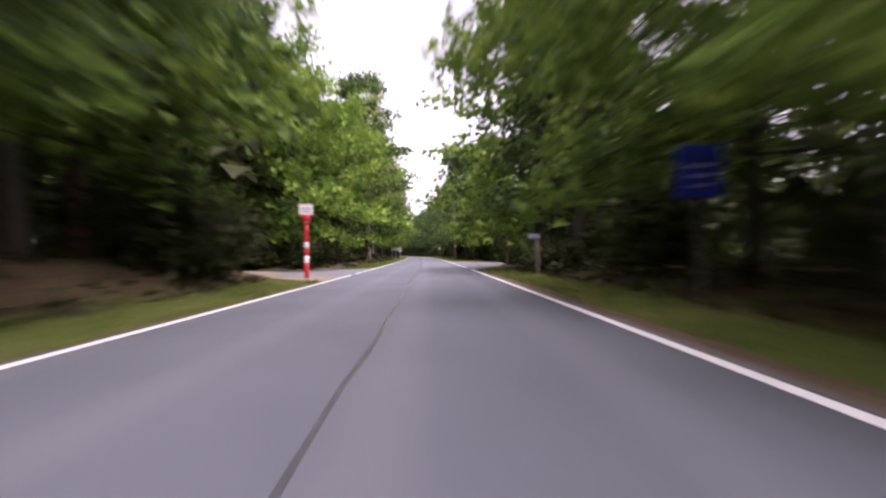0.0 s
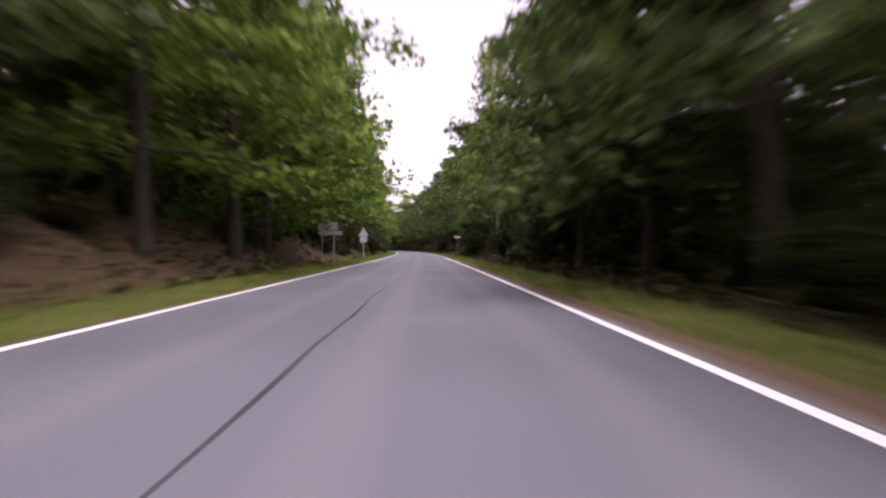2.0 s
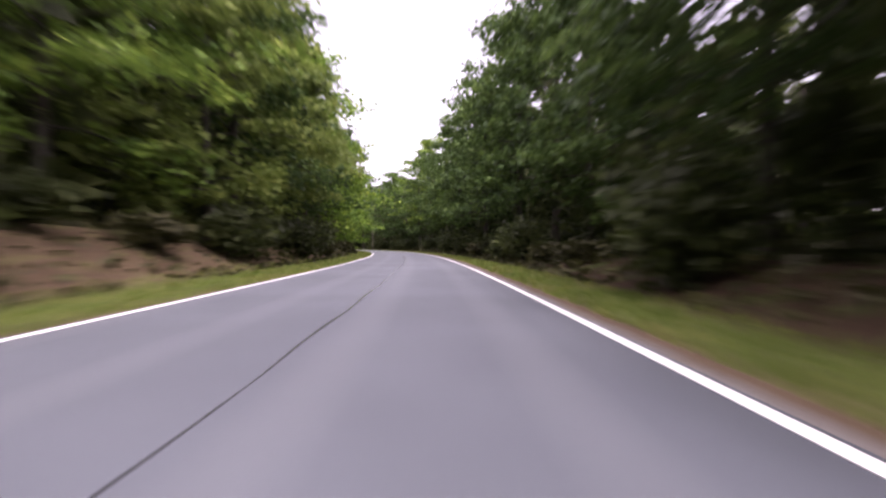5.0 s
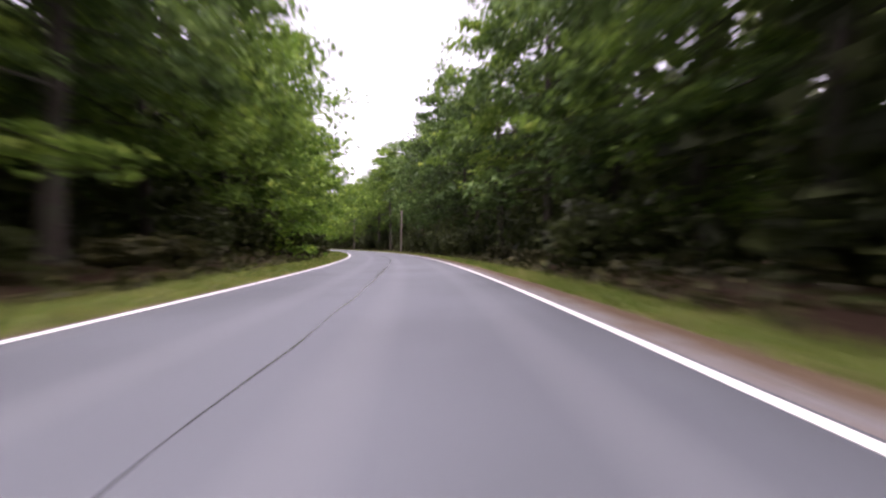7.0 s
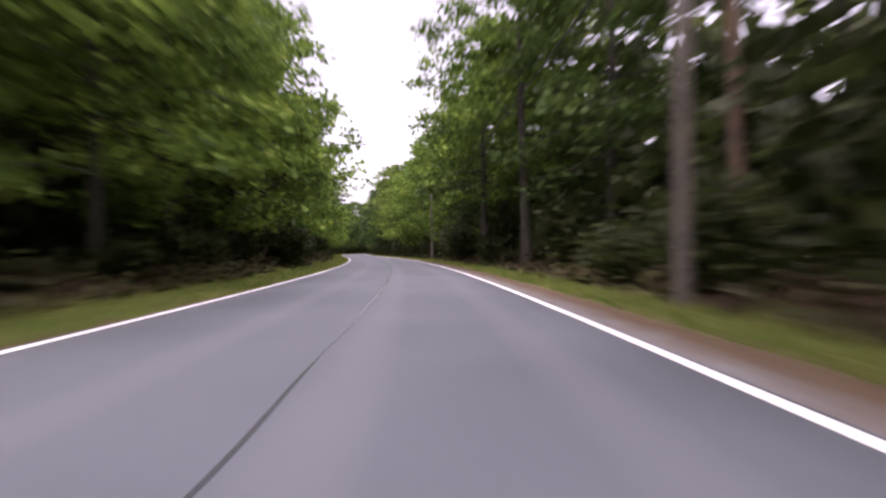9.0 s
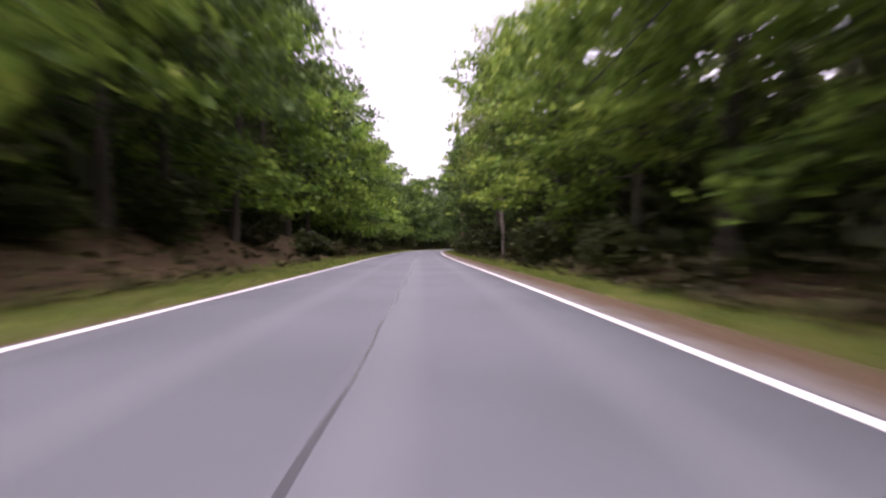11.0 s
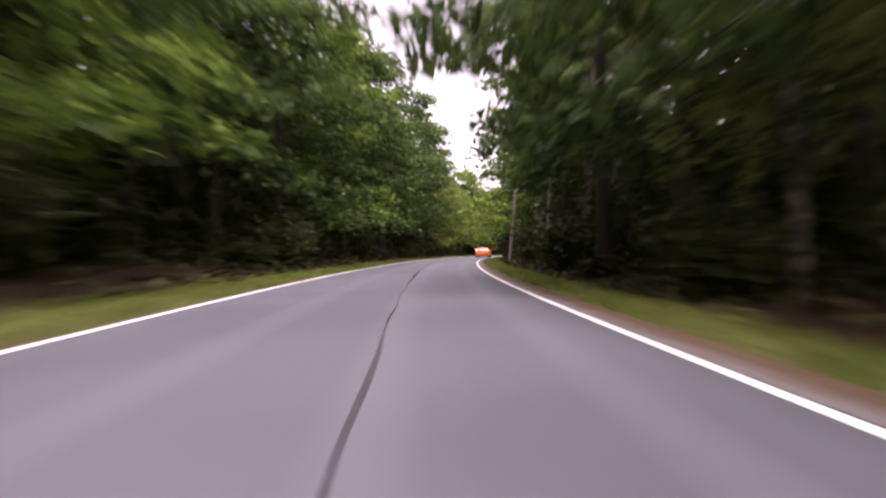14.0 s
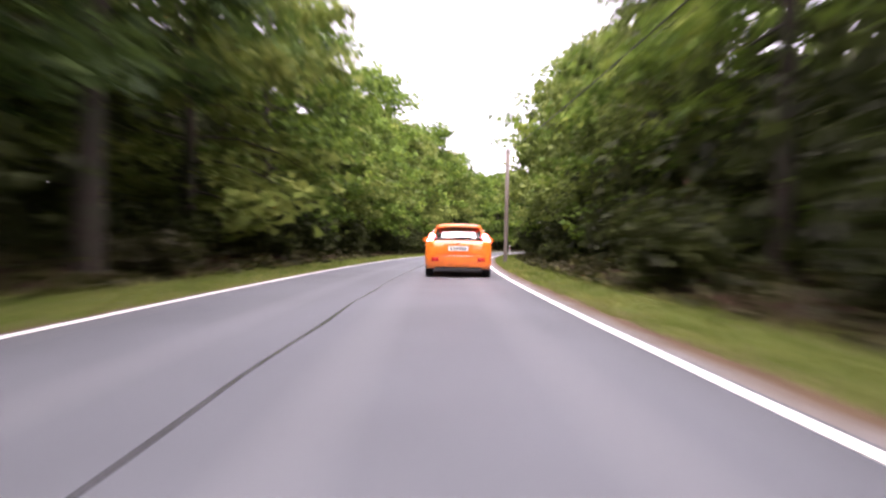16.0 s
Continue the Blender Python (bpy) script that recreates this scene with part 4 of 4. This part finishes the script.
def loft(sections, closed_ends=True):
    """Skins rings of equal length, each an array of points."""
    k = len(sections[0])
    v = np.concatenate(sections)
    f = []
    for i in range(len(sections) - 1):
        for j in range(k):
            q = (j + 1) % k
            f.append((i * k + j, i * k + q, (i + 1) * k + q, (i + 1) * k + j))
    if closed_ends:
        f.append(tuple(range(k))[::-1])
        f.append(tuple((len(sections) - 1) * k + j for j in range(k)))
    return v, f


def car_section(y, half, bottom, waist, top, half_top, n=5):
    """A ring across the body: sill, waist, roof."""
    prof = [(half * 0.93, bottom), (half, bottom + 0.14), (half, waist - 0.24), (half * 0.985, waist), (half_top + 0.55 * (half - half_top), waist + 0.30 * (top - waist)),
            (half_top + 0.1, waist + 0.82 * (top - waist)), (half_top - 0.02, top - 0.025), (half_top * 0.6, top)]
    ring = [(x, y, z) for x, z in prof] + [(-x, y, z) for x, z in reversed(prof)]
    return np.array(ring)


def hatchback(m):
    root = empty("car", m)
    # y points forward; the tail stands at y = 0
    rows = [(0.00, 0.80, 0.34, 0.80, 0.86, 0.66), (0.05, 0.87, 0.26, 0.92, 1.00, 0.66), (0.16, 0.905, 0.24, 0.96, 1.16, 0.62), (0.36, 0.918, 0.24, 0.98, 1.36, 0.57),
            (0.60, 0.92, 0.24, 0.98, 1.44, 0.56), (1.40, 0.92, 0.24, 0.97, 1.47, 0.58), (2.10, 0.92, 0.24, 0.95, 1.45, 0.58), (2.55, 0.915, 0.24, 0.93, 1.30, 0.58),
            (3.05, 0.91, 0.24, 0.92, 1.02, 0.66), (3.70, 0.89, 0.24, 0.84, 0.90, 0.68), (4.10, 0.83, 0.26, 0.70, 0.76, 0.60), (4.30, 0.70, 0.32, 0.60, 0.64, 0.50)]
    part("body", mesh("body", *loft([car_section(*r) for r in rows]), ORANGE, True), root)

    def quad_panel(name, corners, material, depth=0.02, label="", parent=root):
        """A thin curved plate through four corners."""
        c = [np.array(p, float) for p in corners]
        n = np.cross(c[1] - c[0], c[3] - c[0])
        n /= np.linalg.norm(n)
        k = 6
        top = []
        for i in range(k + 1):
            for j in range(k + 1):
                a, b = i / k, j / k
                p = (1 - a) * ((1 - b) * c[0] + b * c[1]) + a * ((1 - b) * c[3] + b * c[2])
                bulge = 4 * b * (1 - b) * depth
                top.append(p + n * bulge)
        top = np.array(top)
        v = np.concatenate([top, top - n * depth])
        f = []
        for i in range(k):
            for j in range(k):
                q = i * (k + 1) + j
                f.append((q, q + 1, q + k + 2, q + k + 1))
        m_ = (k + 1) ** 2
        rim = [j for j in range(k)] + [i * (k + 1) + k for i in range(k)] + [k * (k + 1) + k - j for j in range(k)] + [(k - i) * (k + 1) for i in range(k)]
        f += [(rim[i], m_ + rim[i], m_ + rim[(i + 1) % len(rim)], rim[(i + 1) % len(rim)]) for i in range(len(rim))]
        return part(name, mesh(name, v, f, material, True), parent, label=label)

    quad_panel("rear_window", [(-0.68, 0.045, 1.04), (0.68, 0.045, 1.04), (0.57, 0.285, 1.385), (-0.57, 0.285, 1.385)], GLASS, 0.03, "dark rear window")
    quad_panel("windscreen", [(0.72, 2.98, 1.04), (-0.72, 2.98, 1.04), (-0.56, 2.32, 1.42), (0.56, 2.32, 1.42)], GLASS, 0.03, "windscreen")
    for sx in (-1, 1):
        cs = [(sx * 0.885, 0.75, 1.02), (sx * 0.885, 2.55, 1.00), (sx * 0.72, 2.15, 1.34), (sx * 0.72, 0.85, 1.34)]
        quad_panel("side_window", cs if sx > 0 else cs[::-1], GLASS, 0.02, "dark side window")
        # tall lamps on the rear pillars
        lamp = [(sx * 0.875, 0.115, 0.99), (sx * 0.71, 0.035, 1.01), (sx * 0.665, 0.135, 1.185), (sx * 0.77, 0.19, 1.20)]
        quad_panel("tail_light", lamp if sx < 0 else lamp[::-1], TAIL, 0.035, "lit red tail light")
        quad_panel("reflector", [(sx * 0.62 - 0.10, -0.035, 0.45), (sx * 0.62 + 0.10, -0.02, 0.45), (sx * 0.62 + 0.10, -0.02, 0.55), (sx * 0.62 - 0.10, -0.035, 0.55)], RED, 0.015, "red bumper reflector")
        mirror = box(0.22, 0.14, 0.15, 0.98, 0.03, sx * 1.0, 2.35)
        part("wing_mirror", mirror, root, ORANGE)
    part("rear_bumper", loft_bumper(), root, ORANGE)
    part("bumper_crease", box(1.52, 0.03, 0.035, 0.63, 0.012, 0, -0.055), root, ORANGE)
    part("plate_recess", box(0.78, 0.02, 0.22, 0.69, 0.02, 0, -0.016), root, ORANGE)
    part("diffuser", box(1.30, 0.14, 0.12, 0.17, 0.03, 0, 0.03), root, BLACK, "black lower valance")
    lip = [(0.13, 1.375), (0.10, 1.395), (0.11, 1.425), (0.17, 1.455), (0.36, 1.482), (0.62, 1.488), (0.62, 1.42), (0.30, 1.38)]
    rings = [np.array([(x, y + 0.05 * (abs(x) / 0.6) ** 3, z - 0.035 * (abs(x) / 0.6) ** 2.5) for y, z in lip]) for x in np.linspace(-0.6, 0.6, 15)]
    part("roof_spoiler", mesh("roof_spoiler", *loft(rings), ORANGE, True), root)
    part("brake_light", box(0.34, 0.02, 0.025, 1.365, 0.005, 0, 0.235), root, BRAKE, "unlit high brake light")
    plate = part("number_plate", box(0.54, 0.02, 0.13, 0.73, 0.004, 0, -0.028), root, PLATE, "white number plate with dark bars")
    for i in range(6):
        part("bar", box(0.045, 0.006, 0.07, 0.757, 0, -0.19 + 0.076 * i, -0.041), plate, BLACK)
    part("wiper", box(0.46, 0.03, 0.03, 1.085, 0.008, 0.14, 0.03), root, BLACK, "black rear wiper")
    part("badge", box(0.10, 0.012, 0.04, 0.90, 0.006, 0, 0.0), root, CHROME)
    for sx in (-0.52, 0.52):
        bm = bmesh.new()
        bmesh.ops.create_cone(bm, segments=18, radius1=0.045, radius2=0.05, depth=0.20, cap_ends=False)
        bmesh.ops.rotate(bm, cent=(0, 0, 0), matrix=Matrix.Rotation(radians(90), 3, "X"), verts=bm.verts)
        bmesh.ops.translate(bm, vec=(sx, 0.03, 0.275), verts=bm.verts)
        part("exhaust_pipe", bm, root, CHROME, "round chrome exhaust tip")
    for sx in (-1, 1):
        for y in (0.72, 3.36):
            wheel = part("wheel", wheel_mesh(0.22, 0.225, 0.13), root, ALLOY, m=pose(sx * 0.80, y, 0.315, 0, 90, 0))
            part("tyre", wheel_mesh(0.315, 0.225, 0.225, True), wheel, RUBBER, "black tyre")
    return tagged(root, "bright orange five-door hatchback with lit tail lights", "car")


def loft_bumper():
    rows = []
    for z, half, y in ((0.25, 0.80, 0.04), (0.32, 0.875, -0.035), (0.56, 0.90, -0.045), (0.64, 0.905, -0.03), (0.68, 0.90, 0.02)):
        x = np.linspace(-half, half, 17)
        yy = y + 0.16 * (np.abs(x) / half) ** 4
        rows.append(np.concatenate([np.stack([x, yy, np.full(17, z)], 1), np.stack([x[::-1], yy[::-1] + 0.10, np.full(17, z)], 1)]))
    v, f = loft(rows)
    me = mesh("rear_bumper", v, f, ORANGE, True)
    return me


def wheel_mesh(r, width, hub, tyre=False):
    """A ring with rounded shoulders; the rim has five spokes."""
    prof = [(r - 0.02, -width / 2), (r, -width / 2 + 0.03), (r, width / 2 - 0.03), (r - 0.02, width / 2), (r - 0.10 if tyre else r - 0.03, width / 2), (r - 0.10 if tyre else r - 0.03, -width / 2)]
    n = 28
    ring = []
    for i in range(n):
        a = i * 2 * math.pi / n
        ring.append(np.array([(p * math.cos(a), p * math.sin(a), z) for p, z in prof]))
    v, f = loft(ring + [ring[0]], False)
    pieces = [(v, f)]
    if not tyre:
        for k in range(5):
            a = k * 2 * math.pi / 5
            pieces.append(tube([(0, 0, 0.08), (0.5 * r * math.cos(a), 0.5 * r * math.sin(a), 0.095), (0.97 * r * math.cos(a), 0.97 * r * math.sin(a), 0.085)], [0.045, 0.03, 0.035], 6))
    return mesh("wheel", *gather(pieces))


car_x, car_y = at(444.5, 1.40)
orange_car = hatchback(pose(float(car_x), float(car_y), 0.0, 0, 0, math.degrees(float(heading(446.0)))))

orange_car.scale = (0.95, 0.95, 0.95)


# ---- roadside signs, posts and poles ----
BLUE = plain_mat("sign_blue", (0.012, 0.030, 0.27), 0.45)
DARK_STEEL = rough_mat("weathered_steel", (0.035, 0.036, 0.036), (0.085, 0.085, 0.082), 12, 0.7, 0.2, 0.2)
WHITE = plain_mat("sign_white", (0.72, 0.73, 0.74), 0.45)
SIGN_RED = plain_mat("sign_red", (0.45, 0.02, 0.02), 0.45)
SIGN_BACK = rough_mat("sign_back", (0.26, 0.26, 0.28), (0.40, 0.40, 0.42), 5, 0.5, 0.1, 0.0)
BOARD_GREY = rough_mat("weathered_board", (0.20, 0.21, 0.27), (0.30, 0.31, 0.38), 9, 0.8, 0.3)


def ground_pose(s, lat, turn=0.0):
    return place(s, lat, float(ground_z(s, lat)) - 0.03, turn)


def pole_part(root, name, r, height, material, x=0.0, z0=0.0, sides=14):
    return part(name, mesh(name, *cylinder(r, r * 0.96, z0, z0 + height, sides, x), material, True), root)


def blue_sign(s, lat):
    root = empty("information_sign", ground_pose(s, lat))
    pole_part(root, "post", 0.038, 2.56, DARK_STEEL)
    plate = part("sign_plate", box(0.72, 0.022, 0.86, 1.66, 0.008, 0, -0.052), root, BLUE, "blue sign face")
    for i in range(3):
        part("text_bar", box(0.48 - 0.07 * i, 0.005, 0.035, 2.16 - 0.16 * i, 0, 0, -0.066), plate, BOARD_GREY, "pale bar of unreadable text")
    for z in (1.98, 2.42):
        part("bracket", box(0.12, 0.05, 0.035, z, 0.006, 0, -0.02), root, STEEL)
    return tagged(root, "dark blue rectangular road sign on a dark steel post", "sign")


def banded_post(s, lat, lean=0.0):
    """A red and white banded way post with a white panel on top."""
    root = empty("way_post", ground_pose(s, lat, lean))
    z = 0.0
    for k, h in enumerate((0.62, 0.24, 0.32, 0.20, 0.72, 0.28)):
        part("band", mesh("band", *cylinder(0.085, 0.085, z, z + h - 0.002, 14), WHITE if k % 2 else SIGN_RED, True), root, label="white band" if k % 2 else "red band")
        z += h
    part("collar", mesh("collar", *cylinder(0.15, 0.19, z - 0.24, z + 0.02, 16), SIGN_RED, True), root, label="wide red collar")
    panel = part("panel", box(0.50, 0.06, 0.40, z + 0.02, 0.012), root, WHITE, "white panel")
    part("text_bar", box(0.38, 0.006, 0.05, z + 0.22, 0, 0, -0.033), panel, BOARD_GREY, "grey bar of unreadable text")
    part("text_bar", box(0.30, 0.006, 0.05, z + 0.12, 0, 0, -0.033), panel, BOARD_GREY, "grey bar of unreadable text")
    return tagged(root, "red and white banded way post with a white panel", "post")


def notice_post(s, lat):
    """A dark post with several small boards."""
    root = empty("notice_post", ground_pose(s, lat))
    pole_part(root, "post", 0.06, 2.95 - float(ground_z(s, lat)), WOOD_POST)
    up = -float(ground_z(s, lat))
    part("board", box(0.34, 0.03, 0.28, 2.62 + up, 0.008, 0, -0.08), root, BOARD_GREY, "blue-grey upper board")
    part("board", box(0.36, 0.03, 0.30, 2.27 + up, 0.008, 0, -0.08), root, SIGN_BACK, "pale grey board")
    part("red_panel", box(0.30, 0.05, 0.56, 1.02 + up, 0.012, 0, -0.09), root, SIGN_RED, "dark red panel")
    part("side_board", box(0.36, 0.03, 0.36, 1.15 + up, 0.008, 0.42, -0.06), root, BOARD_GREY, "grey side board")
    part("crossbar", box(0.62, 0.035, 0.05, 1.31 + up, 0.008, 0.22, -0.035), root, WOOD_POST)
    return tagged(root, "dark wooden post with grey boards and a red panel", "post")


def trail_post(s, lat):
    root = empty("trail_post", ground_pose(s, lat))
    pole_part(root, "post", 0.075, 1.42, WOOD_POST, sides=10)
    part("pointer_board", box(0.42, 0.035, 0.15, 1.36, 0.01, -0.14, -0.09), root, BOARD_GREY, "grey-blue pointer board")
    return tagged(root, "brown wooden trail post with a grey-blue pointer board", "post")


def warning_sign(s, lat):
    """Seen from behind: a triangle over a square plate."""
    root = empty("warning_sign", ground_pose(s, lat))
    pole_part(root, "post", 0.034, 2.48, STEEL)
    bm = bmesh.new()
    tri = [bm.verts.new((x, -0.045, z)) for x, z in ((-0.39, 1.82), (0.39, 1.82), (0.0, 2.48))]
    f = bm.faces.new(tri)
    e = bmesh.ops.extrude_face_region(bm, geom=[f])
    bmesh.ops.translate(bm, vec=(0, 0.012, 0), verts=[q for q in e["geom"] if isinstance(q, bmesh.types.BMVert)])
    bmesh.ops.recalc_face_normals(bm, faces=bm.faces[:])
    part("triangle_plate", bm, root, SIGN_BACK, "grey back of a triangular plate")
    part("square_plate", box(0.52, 0.014, 0.42, 1.36, 0.005, 0, -0.045), root, SIGN_BACK, "grey back of a square plate")
    return tagged(root, "triangular warning sign seen from its grey back", "sign")


def direction_sign(s, lat):
    root = empty("direction_sign", ground_pose(s, lat))
    for x in (-0.32, 0.32):
        pole_part(root, "post", 0.036, 2.30, STEEL, x)
    part("sign_board", box(1.05, 0.03, 0.46, 1.87, 0.01, 0, -0.055), root, SIGN_BACK, "grey-white upper board")
    part("sign_board", box(1.30, 0.03, 0.24, 1.59, 0.01, 0.14, -0.055), root, SIGN_BACK, "grey-white lower pointer board")
    return tagged(root, "two-board direction sign seen from its pale back", "sign")


def edge_on_sign(s, lat):
    root = empty("edge_on_sign", ground_pose(s, lat, 8))
    pole_part(root, "post", 0.06, 2.02, WOOD_POST)
    part("sign_board", box(0.62, 0.03, 0.16, 1.98, 0.008, 0.05, 0), root, WHITE, "narrow white board")
    return tagged(root, "weathered post with a narrow white board on top", "sign")


def utility_pole(s, lat, height, lean, label, plates=True, wood=WOOD_POST):
    root = empty("utility_pole", ground_pose(s, lat) @ pose(0, 0, 0, 0, lean, 0))
    pole_part(root, "pole", 0.105, height, wood, sides=12)
    part("cap", mesh("cap", *cylinder(0.11, 0.02, height - 0.02, height + 0.09, 12), DARK_STEEL, True), root)
    if plates:
        part("plate", box(0.20, 0.02, 0.26, 1.62, 0.004, 0, -0.115), root, WHITE, "small white plate")
        part("plate", box(0.16, 0.02, 0.16, 2.55, 0.004, 0, -0.11), root, WHITE, "small white plate")
    return tagged(root, label, "pole")


def overhead_cable(a, b):
    """One black cable sagging from pole top to pole top."""
    ends = [(ground_pose(s, lat) @ pose(0, 0, 0, 0, lean, 0)) @ Vector((-0.11, 0, height - 0.18)) for s, lat, height, lean in (a, b)]
    t = np.linspace(0, 1, 25)
    pts = np.array(ends[0])[None, :] * (1 - t[:, None]) + np.array(ends[1])[None, :] * t[:, None]
    pts[:, 2] -= 2.9 * t * (1 - t)
    cable = mesh("overhead_cable", *tube(pts, np.full(25, 0.02), 6), BLACK, True)
    tagged(new("overhead_cable", cable), "black overhead cable sagging between wooden utility poles", "cable")


def delineator(s, lat):
    """A white roadside marker post with a slanted black band."""
    root = empty("delineator_post", ground_pose(s, lat))
    bm = box(0.12, 0.10, 1.02, 0.0, 0.02)
    part("shaft", bm, root, WHITE)
    part("band", box(0.126, 0.106, 0.20, 0.68, 0.021), root, BLACK, "black band")
    part("reflector", box(0.05, 0.01, 0.12, 0.72, 0.003, 0, -0.057), root, RED, "small reflector")
    return tagged(root, "white plastic delineator post with a black band", "post")


blue_sign(7.7, 4.95)
trail_post(17.3, 4.48)
banded_post(18.2, -4.0)
notice_post(31.3, 5.7)
utility_pole(56.5, 3.95, 6.4, -1.5, "weathered wooden utility pole with small white plates")
direction_sign(80.6, -4.5)
warning_sign(91.2, -3.85)
edge_on_sign(105.0, 4.42)
POLES = [(249.6, 4.5, 6.2, 0.6), (289.5, 5.2, 6.3, 0.0), (328.8, 6.1, 6.3, -1.0), (368.0, 5.5, 6.0, 0.0), (413.4, 5.0, 6.4, 4.6), (458.0, 3.6, 6.0, 0.5)]
for s, lat, height, lean in POLES:
    utility_pole(s, lat, height, lean, "weathered grey wooden utility pole carrying a black cable" if abs(lean) < 4 else "leaning grey wooden utility pole beside the verge", False, SILVER_WOOD)
for a, b in zip(POLES, POLES[1:]):
    overhead_cable(a, b)
delineator(478.0, 3.7)
